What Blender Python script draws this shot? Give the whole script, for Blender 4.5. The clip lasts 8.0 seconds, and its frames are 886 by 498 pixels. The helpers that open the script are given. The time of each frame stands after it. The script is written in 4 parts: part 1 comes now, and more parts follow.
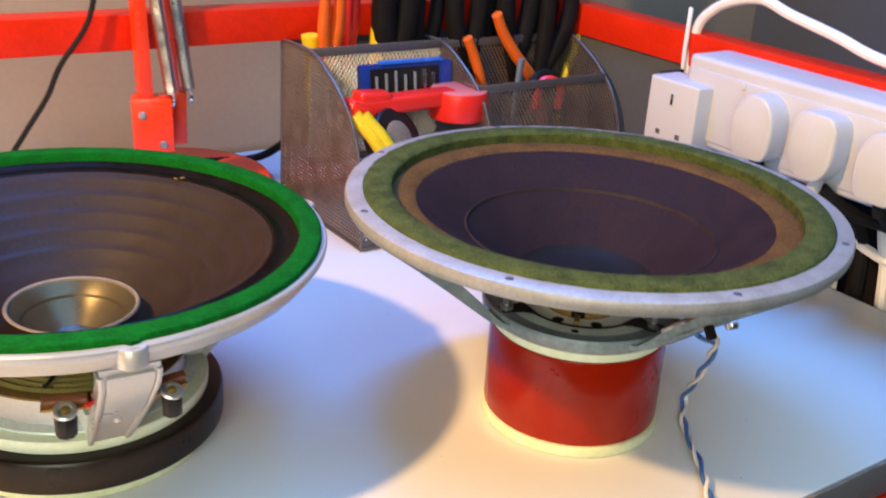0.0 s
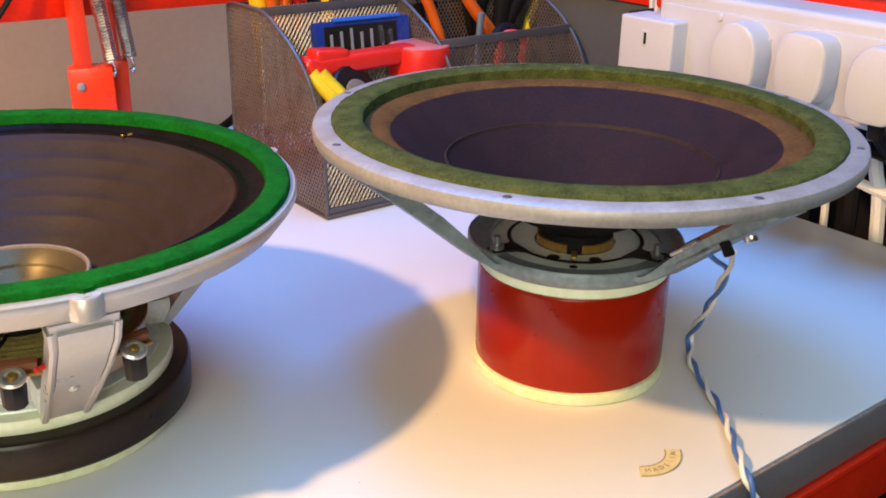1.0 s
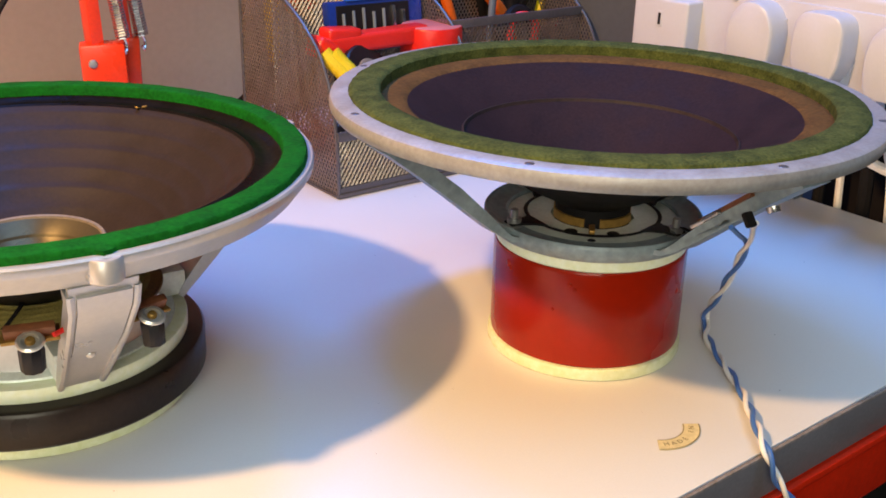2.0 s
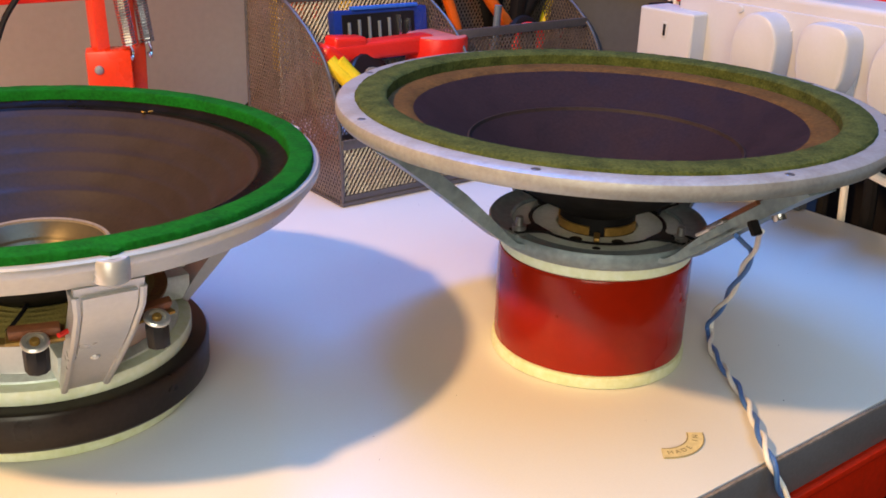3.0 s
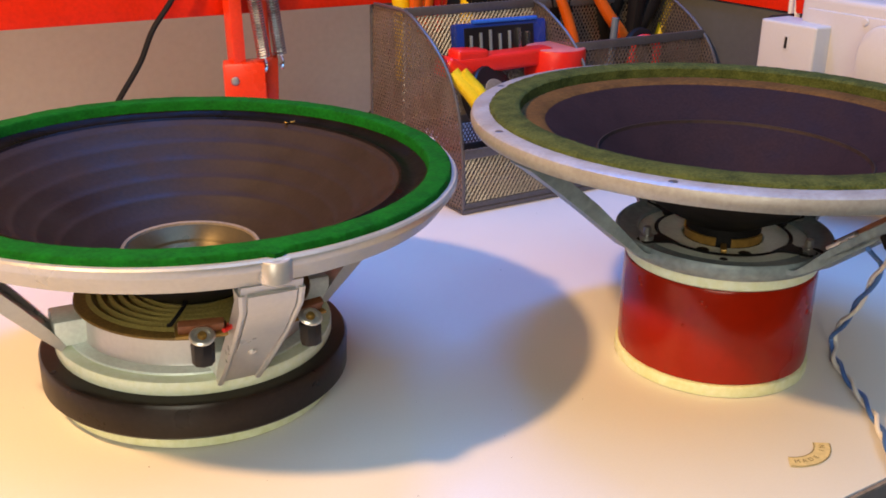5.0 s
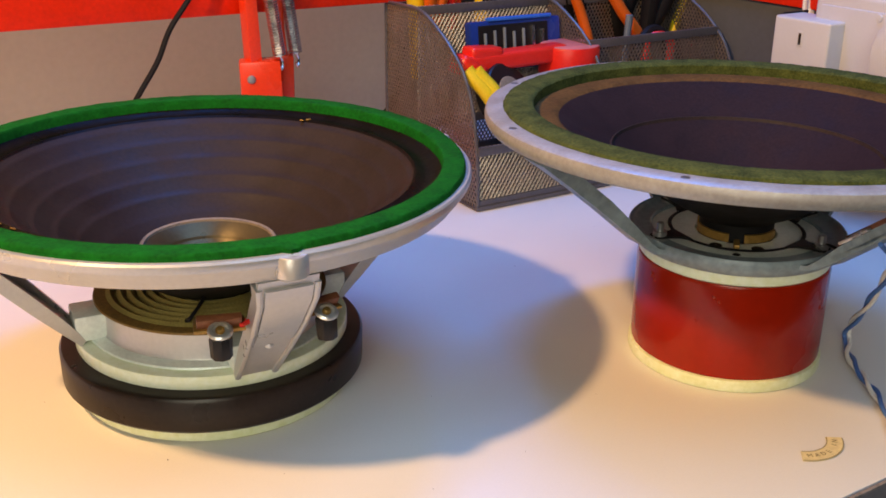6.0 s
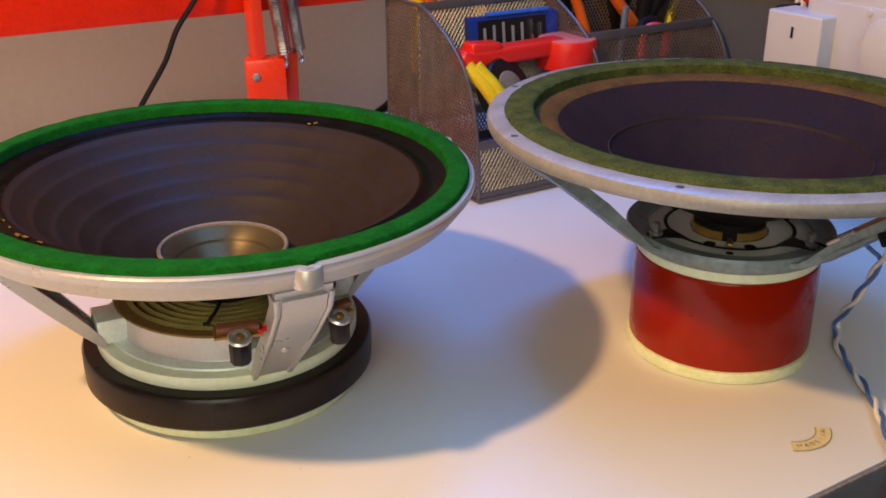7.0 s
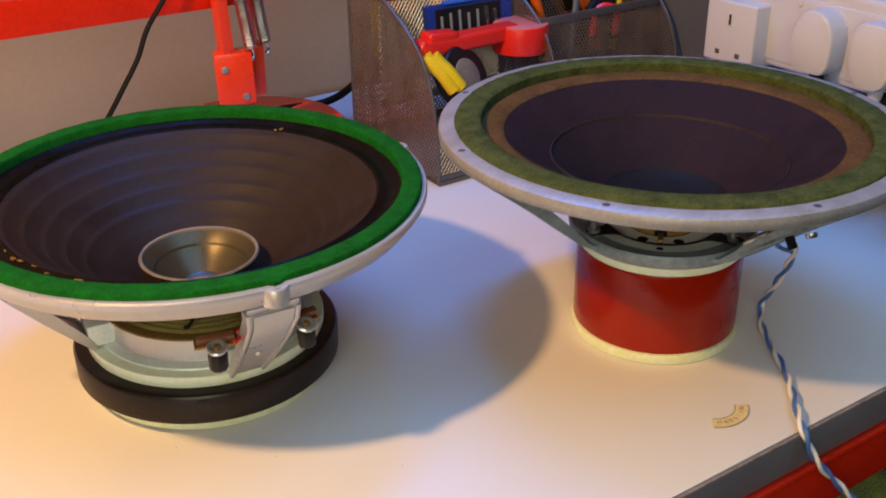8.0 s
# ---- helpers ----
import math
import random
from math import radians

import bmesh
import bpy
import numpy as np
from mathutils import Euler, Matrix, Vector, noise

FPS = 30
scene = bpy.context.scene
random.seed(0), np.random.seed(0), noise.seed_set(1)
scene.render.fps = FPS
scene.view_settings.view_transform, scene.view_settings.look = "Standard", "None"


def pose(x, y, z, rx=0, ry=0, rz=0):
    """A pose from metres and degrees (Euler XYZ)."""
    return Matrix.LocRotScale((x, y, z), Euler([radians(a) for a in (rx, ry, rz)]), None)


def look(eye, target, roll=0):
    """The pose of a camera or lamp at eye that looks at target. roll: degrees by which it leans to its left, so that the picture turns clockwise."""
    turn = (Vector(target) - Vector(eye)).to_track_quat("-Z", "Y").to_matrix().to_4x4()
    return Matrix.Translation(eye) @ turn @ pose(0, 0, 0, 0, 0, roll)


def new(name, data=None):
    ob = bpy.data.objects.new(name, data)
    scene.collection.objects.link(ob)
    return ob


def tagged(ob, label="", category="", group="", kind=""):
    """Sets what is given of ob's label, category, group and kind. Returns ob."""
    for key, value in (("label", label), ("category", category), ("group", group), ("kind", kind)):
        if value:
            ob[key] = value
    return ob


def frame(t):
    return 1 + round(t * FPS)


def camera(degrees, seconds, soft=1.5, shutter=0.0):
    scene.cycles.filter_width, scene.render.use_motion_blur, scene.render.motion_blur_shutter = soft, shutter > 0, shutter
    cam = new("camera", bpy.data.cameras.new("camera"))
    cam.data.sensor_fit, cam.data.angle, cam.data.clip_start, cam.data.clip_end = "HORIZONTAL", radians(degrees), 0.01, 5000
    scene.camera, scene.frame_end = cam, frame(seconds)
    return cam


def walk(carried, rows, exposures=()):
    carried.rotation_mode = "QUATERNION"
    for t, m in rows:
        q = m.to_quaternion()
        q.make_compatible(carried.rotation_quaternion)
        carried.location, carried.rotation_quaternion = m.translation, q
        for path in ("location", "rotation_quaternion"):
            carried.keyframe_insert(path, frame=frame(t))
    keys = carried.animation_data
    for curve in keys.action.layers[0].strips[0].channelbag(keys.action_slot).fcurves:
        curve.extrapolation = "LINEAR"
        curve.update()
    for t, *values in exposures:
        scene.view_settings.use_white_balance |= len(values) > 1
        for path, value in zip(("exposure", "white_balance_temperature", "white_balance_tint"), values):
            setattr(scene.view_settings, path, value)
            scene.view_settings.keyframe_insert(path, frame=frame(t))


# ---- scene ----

cam = camera(46.73, 8.0, soft=1.7, shutter=0.5)
ROWS = [
    (0.0, -0.4274, -0.4386, 0.3636, 67.35, -3.52, -34.17),
    (0.5, -0.4178, -0.4135, 0.3298, 66.75, -2.25, -36.85),
    (1.0, -0.419, -0.4002, 0.3053, 67.93, -1.04, -38.04),
    (1.5, -0.4241, -0.396, 0.296, 67.43, -1.17, -37.9),
    (3.0, -0.4288, -0.3958, 0.2882, 68.41, -1.78, -37.59),
    (3.5, -0.4363, -0.3986, 0.2877, 68.34, -1.92, -36.46),
    (4.0, -0.447, -0.3983, 0.2922, 68.89, -2.1, -34.26),
    (4.5, -0.4492, -0.3989, 0.2931, 69.24, -1.59, -34.18),
    (5.0, -0.4597, -0.4003, 0.2959, 68.7, -0.86, -32.44),
    (6.5, -0.465, -0.4092, 0.2981, 68.48, -0.37, -31.56),
    (7.0, -0.4749, -0.4166, 0.3227, 66.99, 0.03, -32.04),
    (7.5, -0.483, -0.4335, 0.3514, 64.27, 0.24, -33.02),
    (8.0, -0.4828, -0.4558, 0.3872, 63.23, 0.66, -33.69),
]
walk(cam, [(t, pose(x, y, z, rx, ry, rz)) for t, x, y, z, rx, ry, rz in ROWS], exposures=[(0.0, 0.23, 6800, 11), (1.5, 0.10, 7200, 15), (3.0, 0.0, 7350, 16), (5.0, -0.16, 7350, 17), (6.5, -0.42, 7350, 18), (8.0, -0.54, 7350, 18)])

# ---- light: a warm bench lamp at the left, a softer warm unseen room fill behind, an added cool overhead fill and an unseen blue light above the bench ----
world = bpy.data.worlds.new("room_air")
scene.world = world
world.use_nodes = True
world.node_tree.nodes["Background"].inputs[0].default_value = (0.55, 0.62, 1.0, 1)
world.node_tree.nodes["Background"].inputs[1].default_value = 0.07


def lamp(name, kind, m, power, color, size=0.1, size_y=None):
    data = bpy.data.lights.new(name, kind)
    data.energy, data.color = power, color
    if kind == "AREA":
        data.shape, data.size, data.size_y = "RECTANGLE", size, size_y or size
    else:
        data.shadow_soft_size = size
    ob = new(name, data)
    ob.matrix_world = m
    return ob


lamp("bench_lamp_bulb", "POINT", pose(-0.90, -0.03, 0.94), 71.0, (1.0, 0.62, 0.27), 0.032)
# unseen soft fill from behind left, lifts the shadow pockets
lamp("room_fill", "AREA", look((-1.10, -1.10, 0.62), (-0.1, 0.1, 0.05)), 13.5, (0.95, 1.0, 0.84), 0.8)
# added cool fill from above, no visible source
lamp("cool_overhead_fill", "AREA", look((0.12, -0.75, 2.1), (0.12, -0.75, 0.0)), 28.0, (0.18, 0.52, 1.0), 1.5, 1.5)
# unseen blue source, placed to fit the blue shadow edges; no shelf holds it
lamp("blue_overhead_light", "AREA", look((0.04, 0.42, 1.30), (0.04, 0.12, 0.0)), 14.0, (0.0, 0.24, 1.0), 0.62, 0.12)


# ---- materials ----
def mat(name, color, rough=0.5, metal=0.0, vary=0.15, scale=40.0, bump=0.1, fine=400.0, spec=0.5, rough_vary=0.1, tint=None, coat=0.0):
    """Base colour with two scales of mottling, uneven gloss and fine relief."""
    m = bpy.data.materials.new(name)
    m.use_nodes = True
    nt = m.node_tree
    b = nt.nodes["Principled BSDF"]
    b.inputs["Roughness"].default_value, b.inputs["Metallic"].default_value = rough, metal
    b.inputs["Specular IOR Level"].default_value = spec
    b.inputs["Coat Weight"].default_value = coat
    b.inputs["Coat Roughness"].default_value = 0.12
    tc = nt.nodes.new("ShaderNodeTexCoord")
    n1, n2 = nt.nodes.new("ShaderNodeTexNoise"), nt.nodes.new("ShaderNodeTexNoise")
    for n, sc, det in ((n1, scale, 4.0), (n2, fine, 3.0)):
        n.inputs["Scale"].default_value, n.inputs["Detail"].default_value = sc, det
        nt.links.new(tc.outputs["Object"], n.inputs["Vector"])
    add = nt.nodes.new("ShaderNodeMath")
    add.operation = "MULTIPLY_ADD"
    add.inputs[1].default_value = 0.5
    nt.links.new(n2.outputs["Fac"], add.inputs[0])
    half = nt.nodes.new("ShaderNodeMath")
    half.operation = "MULTIPLY"
    half.inputs[1].default_value = 0.5
    nt.links.new(n1.outputs["Fac"], half.inputs[0])
    nt.links.new(half.outputs[0], add.inputs[2])
    ramp = nt.nodes.new("ShaderNodeValToRGB")
    lo = tint or tuple(c * (1 - vary) for c in color)
    hi = tuple(min(1.0, c * (1 + vary)) for c in color)
    ramp.color_ramp.elements[0].position, ramp.color_ramp.elements[1].position = 0.36, 0.64
    ramp.color_ramp.elements[0].color, ramp.color_ramp.elements[1].color = (*lo, 1), (*hi, 1)
    nt.links.new(add.outputs[0], ramp.inputs["Fac"])
    nt.links.new(ramp.outputs["Color"], b.inputs["Base Color"])
    mr = nt.nodes.new("ShaderNodeMapRange")
    mr.inputs["From Min"].default_value, mr.inputs["From Max"].default_value = 0.3, 0.7
    mr.inputs["To Min"].default_value, mr.inputs["To Max"].default_value = max(0.02, rough - rough_vary), min(1.0, rough + rough_vary)
    nt.links.new(n1.outputs["Fac"], mr.inputs["Value"])
    nt.links.new(mr.outputs["Result"], b.inputs["Roughness"])
    if bump:
        bp = nt.nodes.new("ShaderNodeBump")
        bp.inputs["Strength"].default_value, bp.inputs["Distance"].default_value = bump, 0.001
        nt.links.new(add.outputs[0], bp.inputs["Height"])
        nt.links.new(bp.outputs["Normal"], b.inputs["Normal"])
    return m


LAMINATE = mat("white_laminate", (0.74, 0.72, 0.70), 0.5, vary=0.02, scale=9, bump=0.03, fine=900)
EDGE_GREY = mat("grey_edge_band", (0.15, 0.14, 0.15), 0.55, vary=0.12, scale=25, bump=0.1, fine=500)
EDGE_LIP = mat("worn_edge_lip", (0.24, 0.20, 0.185), 0.75, vary=0.35, scale=60, bump=0.3, fine=300)
RED_STEEL = mat("red_painted_steel", (0.66, 0.021, 0.004), 0.42, vary=0.12, scale=18, bump=0.06, fine=300, spec=0.3)
RED_GLOSS = mat("red_gloss_enamel", (0.31, 0.0125, 0.0025), 0.24, vary=0.07, scale=14, bump=0.03, fine=200, coat=0.1, spec=0.3)
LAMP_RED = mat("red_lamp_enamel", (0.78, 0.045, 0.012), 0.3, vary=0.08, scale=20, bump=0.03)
WALL = mat("matt_wall_paint", (0.31, 0.25, 0.185), 0.85, vary=0.05, scale=6, bump=0.12, fine=160)
WALL_PLAIN = mat("grey_room_paint", (0.09, 0.095, 0.105), 0.9, vary=0.05, scale=6, bump=0.1, fine=160)
WALL_DARK = mat("grey_wall_board", (0.075, 0.078, 0.082), 0.8, vary=0.08, scale=10, bump=0.1, fine=160)
CREAM_PALE = mat("pale_passivated_steel", (0.80, 0.87, 0.74), 0.4, 0.0, vary=0.06, scale=22, bump=0.05, fine=250, tint=(0.74, 0.81, 0.56))
CREAM = mat("zinc_passivated_steel", (0.74, 0.80, 0.61), 0.4, 0.0, vary=0.10, scale=30, bump=0.05, fine=250, tint=(0.66, 0.72, 0.42))
PALE = mat("pale_plated_steel", (0.76, 0.83, 0.80), 0.38, 0.15, vary=0.10, scale=40, bump=0.05)
HAMMER = mat("grey_green_hammer_paint", (0.225, 0.285, 0.325), 0.42, 0.1, vary=0.25, scale=45, bump=0.2, fine=220)
RIM_GREY = mat("worn_grey_rim_metal", (0.34, 0.35, 0.375), 0.45, 0.3, vary=0.08, scale=70, bump=0.07, fine=420, tint=(0.285, 0.285, 0.30))
FELT_OLIVE = mat("olive_felt_gasket", (0.058, 0.072, 0.021), 0.95, vary=0.45, scale=110, bump=0.9, fine=700, tint=(0.028, 0.040, 0.012), spec=0.1)
TAN = mat("tan_doped_surround", (0.105, 0.054, 0.018), 0.8, vary=0.3, scale=60, bump=0.4, fine=400, spec=0.1)
PAPER = mat("purple_black_paper_cone", (0.0235, 0.0130, 0.0155), 0.7, vary=0.2, scale=50, bump=0.25, fine=500, spec=0.1)
PAPER_RING = mat("brown_cone_ring", (0.027, 0.0165, 0.0145), 0.65, vary=0.3, scale=50, bump=0.3, fine=400, spec=0.2)
ALU = mat("cast_aluminium_paint", (0.53, 0.515, 0.51), 0.36, 0.45, vary=0.05, scale=35, bump=0.04, fine=420)
GREEN = mat("green_painted_gasket", (0.001, 0.095, 0.010), 0.8, vary=0.3, scale=90, bump=0.5, fine=500, spec=0.06, tint=(0.001, 0.066, 0.007))
CONE_BROWN = mat("brown_black_paper_cone", (0.024, 0.0138, 0.0092), 0.5, vary=0.2, scale=35, bump=0.25, fine=420, spec=0.2)
SURROUND = mat("glossy_doped_surround", (0.006, 0.004, 0.003), 0.34, vary=0.3, scale=60, bump=0.35, fine=180, spec=0.06)
CUP = mat("olive_gold_whizzer", (0.085, 0.068, 0.034), 0.36, 0.5, vary=0.10, scale=20, bump=0.05)
CUP_LIP = mat("pale_cup_lip", (0.20, 0.16, 0.115), 0.6, vary=0.2, scale=50, bump=0.2)
FERRITE = mat("black_ferrite", (0.020, 0.0125, 0.010), 0.36, vary=0.25, scale=40, bump=0.08, spec=0.28)
SPIDER_EDGE = mat("brown_glued_cloth", (0.19, 0.105, 0.022), 0.7, vary=0.3, scale=60, bump=0.3, fine=500)
SPIDER = mat("yellow_brown_spider", (0.27, 0.205, 0.055), 0.8, vary=0.25, scale=60, bump=0.5, fine=900)
BAKELITE = mat("brown_tag_board", (0.17, 0.055, 0.022), 0.5, vary=0.2, scale=40, bump=0.1)
BRASS = mat("brass_former", (0.38, 0.215, 0.055), 0.4, 0.5, vary=0.2, scale=60, bump=0.1)
CHROME = mat("bright_chrome", (0.62, 0.62, 0.64), 0.2, 1.0, vary=0.05, scale=60, bump=0.02)
NICKEL = mat("nickel_plate", (0.72, 0.70, 0.66), 0.34, 0.75, vary=0.1, scale=80, bump=0.05)
STEEL = mat("dull_steel", (0.45, 0.45, 0.46), 0.35, 0.9, vary=0.15, scale=90, bump=0.1)
BLACK = mat("black_plastic", (0.009, 0.008, 0.009), 0.42, vary=0.2, scale=40, bump=0.05, spec=0.3)
BLACK_SOFT = mat("black_rubber", (0.010, 0.009, 0.010), 0.6, vary=0.2, scale=40, bump=0.1, spec=0.15)
WHITE = mat("white_plastic", (0.53, 0.53, 0.55), 0.38, vary=0.02, scale=20, bump=0.02)
CORD_WHITE = mat("white_wire_sleeve", (0.80, 0.78, 0.76), 0.45, vary=0.06, scale=60, bump=0.05)
CORD_BLUE = mat("blue_wire_sleeve", (0.055, 0.155, 0.45), 0.42, vary=0.1, scale=60, bump=0.05)
MESH = mat("grey_lacquered_mesh", (0.30, 0.25, 0.22), 0.38, 0.8, vary=0.12, scale=60, bump=0.05)
FRAME_GREY = mat("grey_lacquered_frame", (0.13, 0.122, 0.13), 0.38, 0.5, vary=0.12, scale=60, bump=0.05)
ORANGE = mat("orange_rubber_grip", (0.80, 0.13, 0.012), 0.45, vary=0.08, scale=60, bump=0.08)
YELLOW = mat("yellow_rubber_grip", (0.80, 0.56, 0.015), 0.45, vary=0.08, scale=60, bump=0.08)
BLUE = mat("blue_clear_plastic", (0.010, 0.035, 0.24), 0.2, vary=0.1, scale=40, bump=0.02)
BLUE_HIGHLIGHT = mat("blue_plastic_highlight", (0.02, 0.14, 0.70), 0.25, vary=0.1, scale=40, bump=0.02)
RED_PLASTIC = mat("red_plastic", (0.75, 0.022, 0.015), 0.36, vary=0.06, scale=40, bump=0.03)
PINK = mat("pink_red_tape_face", (0.62, 0.16, 0.15), 0.45, vary=0.08, scale=80, bump=0.1)
LABEL_PAPER = mat("yellowed_label", (0.68, 0.58, 0.33), 0.7, vary=0.1, scale=120, bump=0.1)
INK = mat("dark_ink", (0.24, 0.19, 0.10), 0.7, vary=0.1, scale=120, bump=0.0)
SLATE = mat("slate_blue_grip", (0.16, 0.20, 0.25), 0.5, vary=0.1, scale=60, bump=0.05)
FLOOR_MAT = mat("dark_floor", (0.10, 0.085, 0.075), 0.7, vary=0.2, scale=8, bump=0.1)
CEIL = mat("white_ceiling", (0.24, 0.25, 0.27), 0.9, vary=0.03, scale=6, bump=0.05)
GREENBOX = mat("green_yellow_card", (0.28, 0.34, 0.05), 0.5, vary=0.6, scale=18, bump=0.05, tint=(0.03, 0.07, 0.10))


# ---- mesh tools ----
def link(bm, name, material, parent=None, label="", smooth=38.0, kind=""):
    me = bpy.data.meshes.new(name)
    bmesh.ops.recalc_face_normals(bm, faces=bm.faces)
    bm.to_mesh(me)
    bm.free()
    me.materials.append(material)
    if smooth:
        me.polygons.foreach_set("use_smooth", [True] * len(me.polygons))
        me.set_sharp_from_angle(angle=radians(smooth))
    ob = new(name, me)
    if parent:
        ob.parent = parent
    if label:
        ob["label"] = label
    if kind:
        ob["kind"] = kind
    return ob


def part(name, bm, material, parent, label="", kind=""):
    return link(bm, name, material, parent, label, 38.0, kind)


def thing(name, m, label, category, group="", kind=""):
    ob = new(name)
    ob.matrix_world = m
    ob.empty_display_size = 0.02
    return tagged(ob, label, category, group, kind)


def lathe(profile, seg=96, a0=0.0, a1=360.0, closed=False, bm=None, m=None):
    """Turn a list of (radius, height) round z. closed: the profile is a loop."""
    bm = bm or bmesh.new()
    m = m or Matrix()
    full = abs(a1 - a0) >= 359.9
    cols = []
    for i in range(seg if full else seg + 1):
        a = radians(a0 + (a1 - a0) * i / seg)
        cols.append([bm.verts.new(m @ Vector((r * math.cos(a), r * math.sin(a), z))) for r, z in profile])
    k = len(profile)
    for i in range(seg):
        c, d = cols[i], cols[(i + 1) % len(cols)]
        for j in range(k if closed else k - 1):
            bm.faces.new((c[j], d[j], d[(j + 1) % k], c[(j + 1) % k]))
    if closed and not full:
        bm.faces.new(cols[0])
        bm.faces.new(cols[-1])
    return bm


def box(sx, sy, sz, m=None, bevel=0.0, seg=2, bm=None):
    """A block round its centre with rounded edges."""
    b = bmesh.new()
    bmesh.ops.create_cube(b, size=1.0)
    bmesh.ops.scale(b, vec=(sx, sy, sz), verts=b.verts)
    if bevel:
        bmesh.ops.bevel(b, geom=b.edges[:], offset=bevel, segments=seg, affect="EDGES", profile=0.6)
    if m is not None:
        bmesh.ops.transform(b, matrix=m, verts=b.verts)
    if bm is None:
        return b
    return join(bm, b)


def join(bm, other):
    me = bpy.data.meshes.new("tmp")
    other.to_mesh(me)
    other.free()
    bm.from_mesh(me)
    bpy.data.meshes.remove(me)
    return bm


def smooth_path(pts, n=8):
    """Catmull-Rom through the points."""
    p = [Vector(q) for q in pts]
    p = [p[0] * 2 - p[1]] + p + [p[-1] * 2 - p[-2]]
    out = []
    for i in range(1, len(p) - 2):
        for k in range(n):
            t = k / n
            a, b, c, d = p[i - 1], p[i], p[i + 1], p[i + 2]
            out.append(0.5 * ((2 * b) + (c - a) * t + (2 * a - 5 * b + 4 * c - d) * t * t + (3 * b - a - 3 * c + d) * t ** 3))
    out.append(p[-2])
    return out


def tube(pts, r, sides=10, bm=None, radii=None, flat=1.0):
    """A round (or flattened) rod along the points with closed ends."""
    bm = bm or bmesh.new()
    pts = [Vector(p) for p in pts]
    rings = []
    side = None
    for i, p in enumerate(pts):
        d = (pts[min(i + 1, len(pts) - 1)] - pts[max(i - 1, 0)]).normalized()
        if side is None:
            side = d.orthogonal().normalized()
        side = (side - d * side.dot(d)).normalized()
        up = d.cross(side)
        rr = radii[i] if radii else r
        rings.append([bm.verts.new(p + (side * math.cos(a) + up * math.sin(a) * flat) * rr) for a in (2 * math.pi * k / sides for k in range(sides))])
    for a, b in zip(rings, rings[1:]):
        for k in range(sides):
            bm.faces.new((a[k], a[(k + 1) % sides], b[(k + 1) % sides], b[k]))
    bm.faces.new(rings[0])
    bm.faces.new(rings[-1])
    return bm


def sweep(profile_pts, width, thick, bm=None, m=None):
    """A flat bar that follows (radius, height) points in the xz plane; widths may differ from point to point."""
    bm = bm or bmesh.new()
    m = m or Matrix()
    rows = []
    for i, (r, z) in enumerate(profile_pts):
        a, b = profile_pts[max(i - 1, 0)], profile_pts[min(i + 1, len(profile_pts) - 1)]
        d = Vector((b[0] - a[0], 0, b[1] - a[1])).normalized()
        n = Vector((-d.z, 0, d.x))
        w = width[i] if isinstance(width, (list, tuple)) else width
        c = Vector((r, 0, z))
        rows.append([bm.verts.new(m @ q) for q in (c + n * thick / 2 + Vector((0, w / 2, 0)), c + n * thick / 2 - Vector((0, w / 2, 0)), c - n * thick / 2 - Vector((0, w / 2, 0)), c - n * thick / 2 + Vector((0, w / 2, 0)))])
    for a, b in zip(rows, rows[1:]):
        for k in range(4):
            bm.faces.new((a[k], a[(k + 1) % 4], b[(k + 1) % 4], b[k]))
    bm.faces.new(rows[0])
    bm.faces.new(rows[-1])
    return bm


def channel_side(pts, half, s, depth, proud, t, m):
    """One side flange of a cast arm: follows the web and stands proud of it outwards and inwards."""
    bm = bmesh.new()
    rows = []
    for i, (r, z) in enumerate(pts):
        a, b = pts[max(i - 1, 0)], pts[min(i + 1, len(pts) - 1)]
        d = Vector((b[0] - a[0], 0, b[1] - a[1])).normalized()
        n = Vector((-d.z, 0, d.x))
        dep = depth * min(1.0, 0.15 + 0.3 * i)
        c, y0, y1 = Vector((r, 0, z)), Vector((0, s * half[i], 0)), Vector((0, s * (half[i] - t), 0))
        rows.append([bm.verts.new(m @ q) for q in (c - n * proud + y0, c - n * (proud + 0.0006) + (y0 + y1) / 2, c - n * proud + y1, c + n * dep + y1, c + n * dep + y0)])
    for a, b in zip(rows, rows[1:]):
        for k in range(5):
            bm.faces.new((a[k], a[(k + 1) % 5], b[(k + 1) % 5], b[k]))
    bm.faces.new(rows[0])
    bm.faces.new(rows[-1])
    return bm


def rounded_cyl(r, z0, z1, b=0.001, seg=64, r_in=0.0):
    if r_in:
        return lathe([(r_in, z0), (r - b, z0), (r, z0 + b), (r, z1 - b), (r - b, z1), (r_in, z1)], seg, closed=True)
    return lathe([(0.0001, z0), (r - b, z0), (r - b * 0.3, z0 + b * 0.3), (r, z0 + b), (r, z1 - b), (r - b * 0.3, z1 - b * 0.3), (r - b, z1), (0.0001, z1)], seg)


def spin(deg):
    return Matrix.Rotation(radians(deg), 4, "Z")


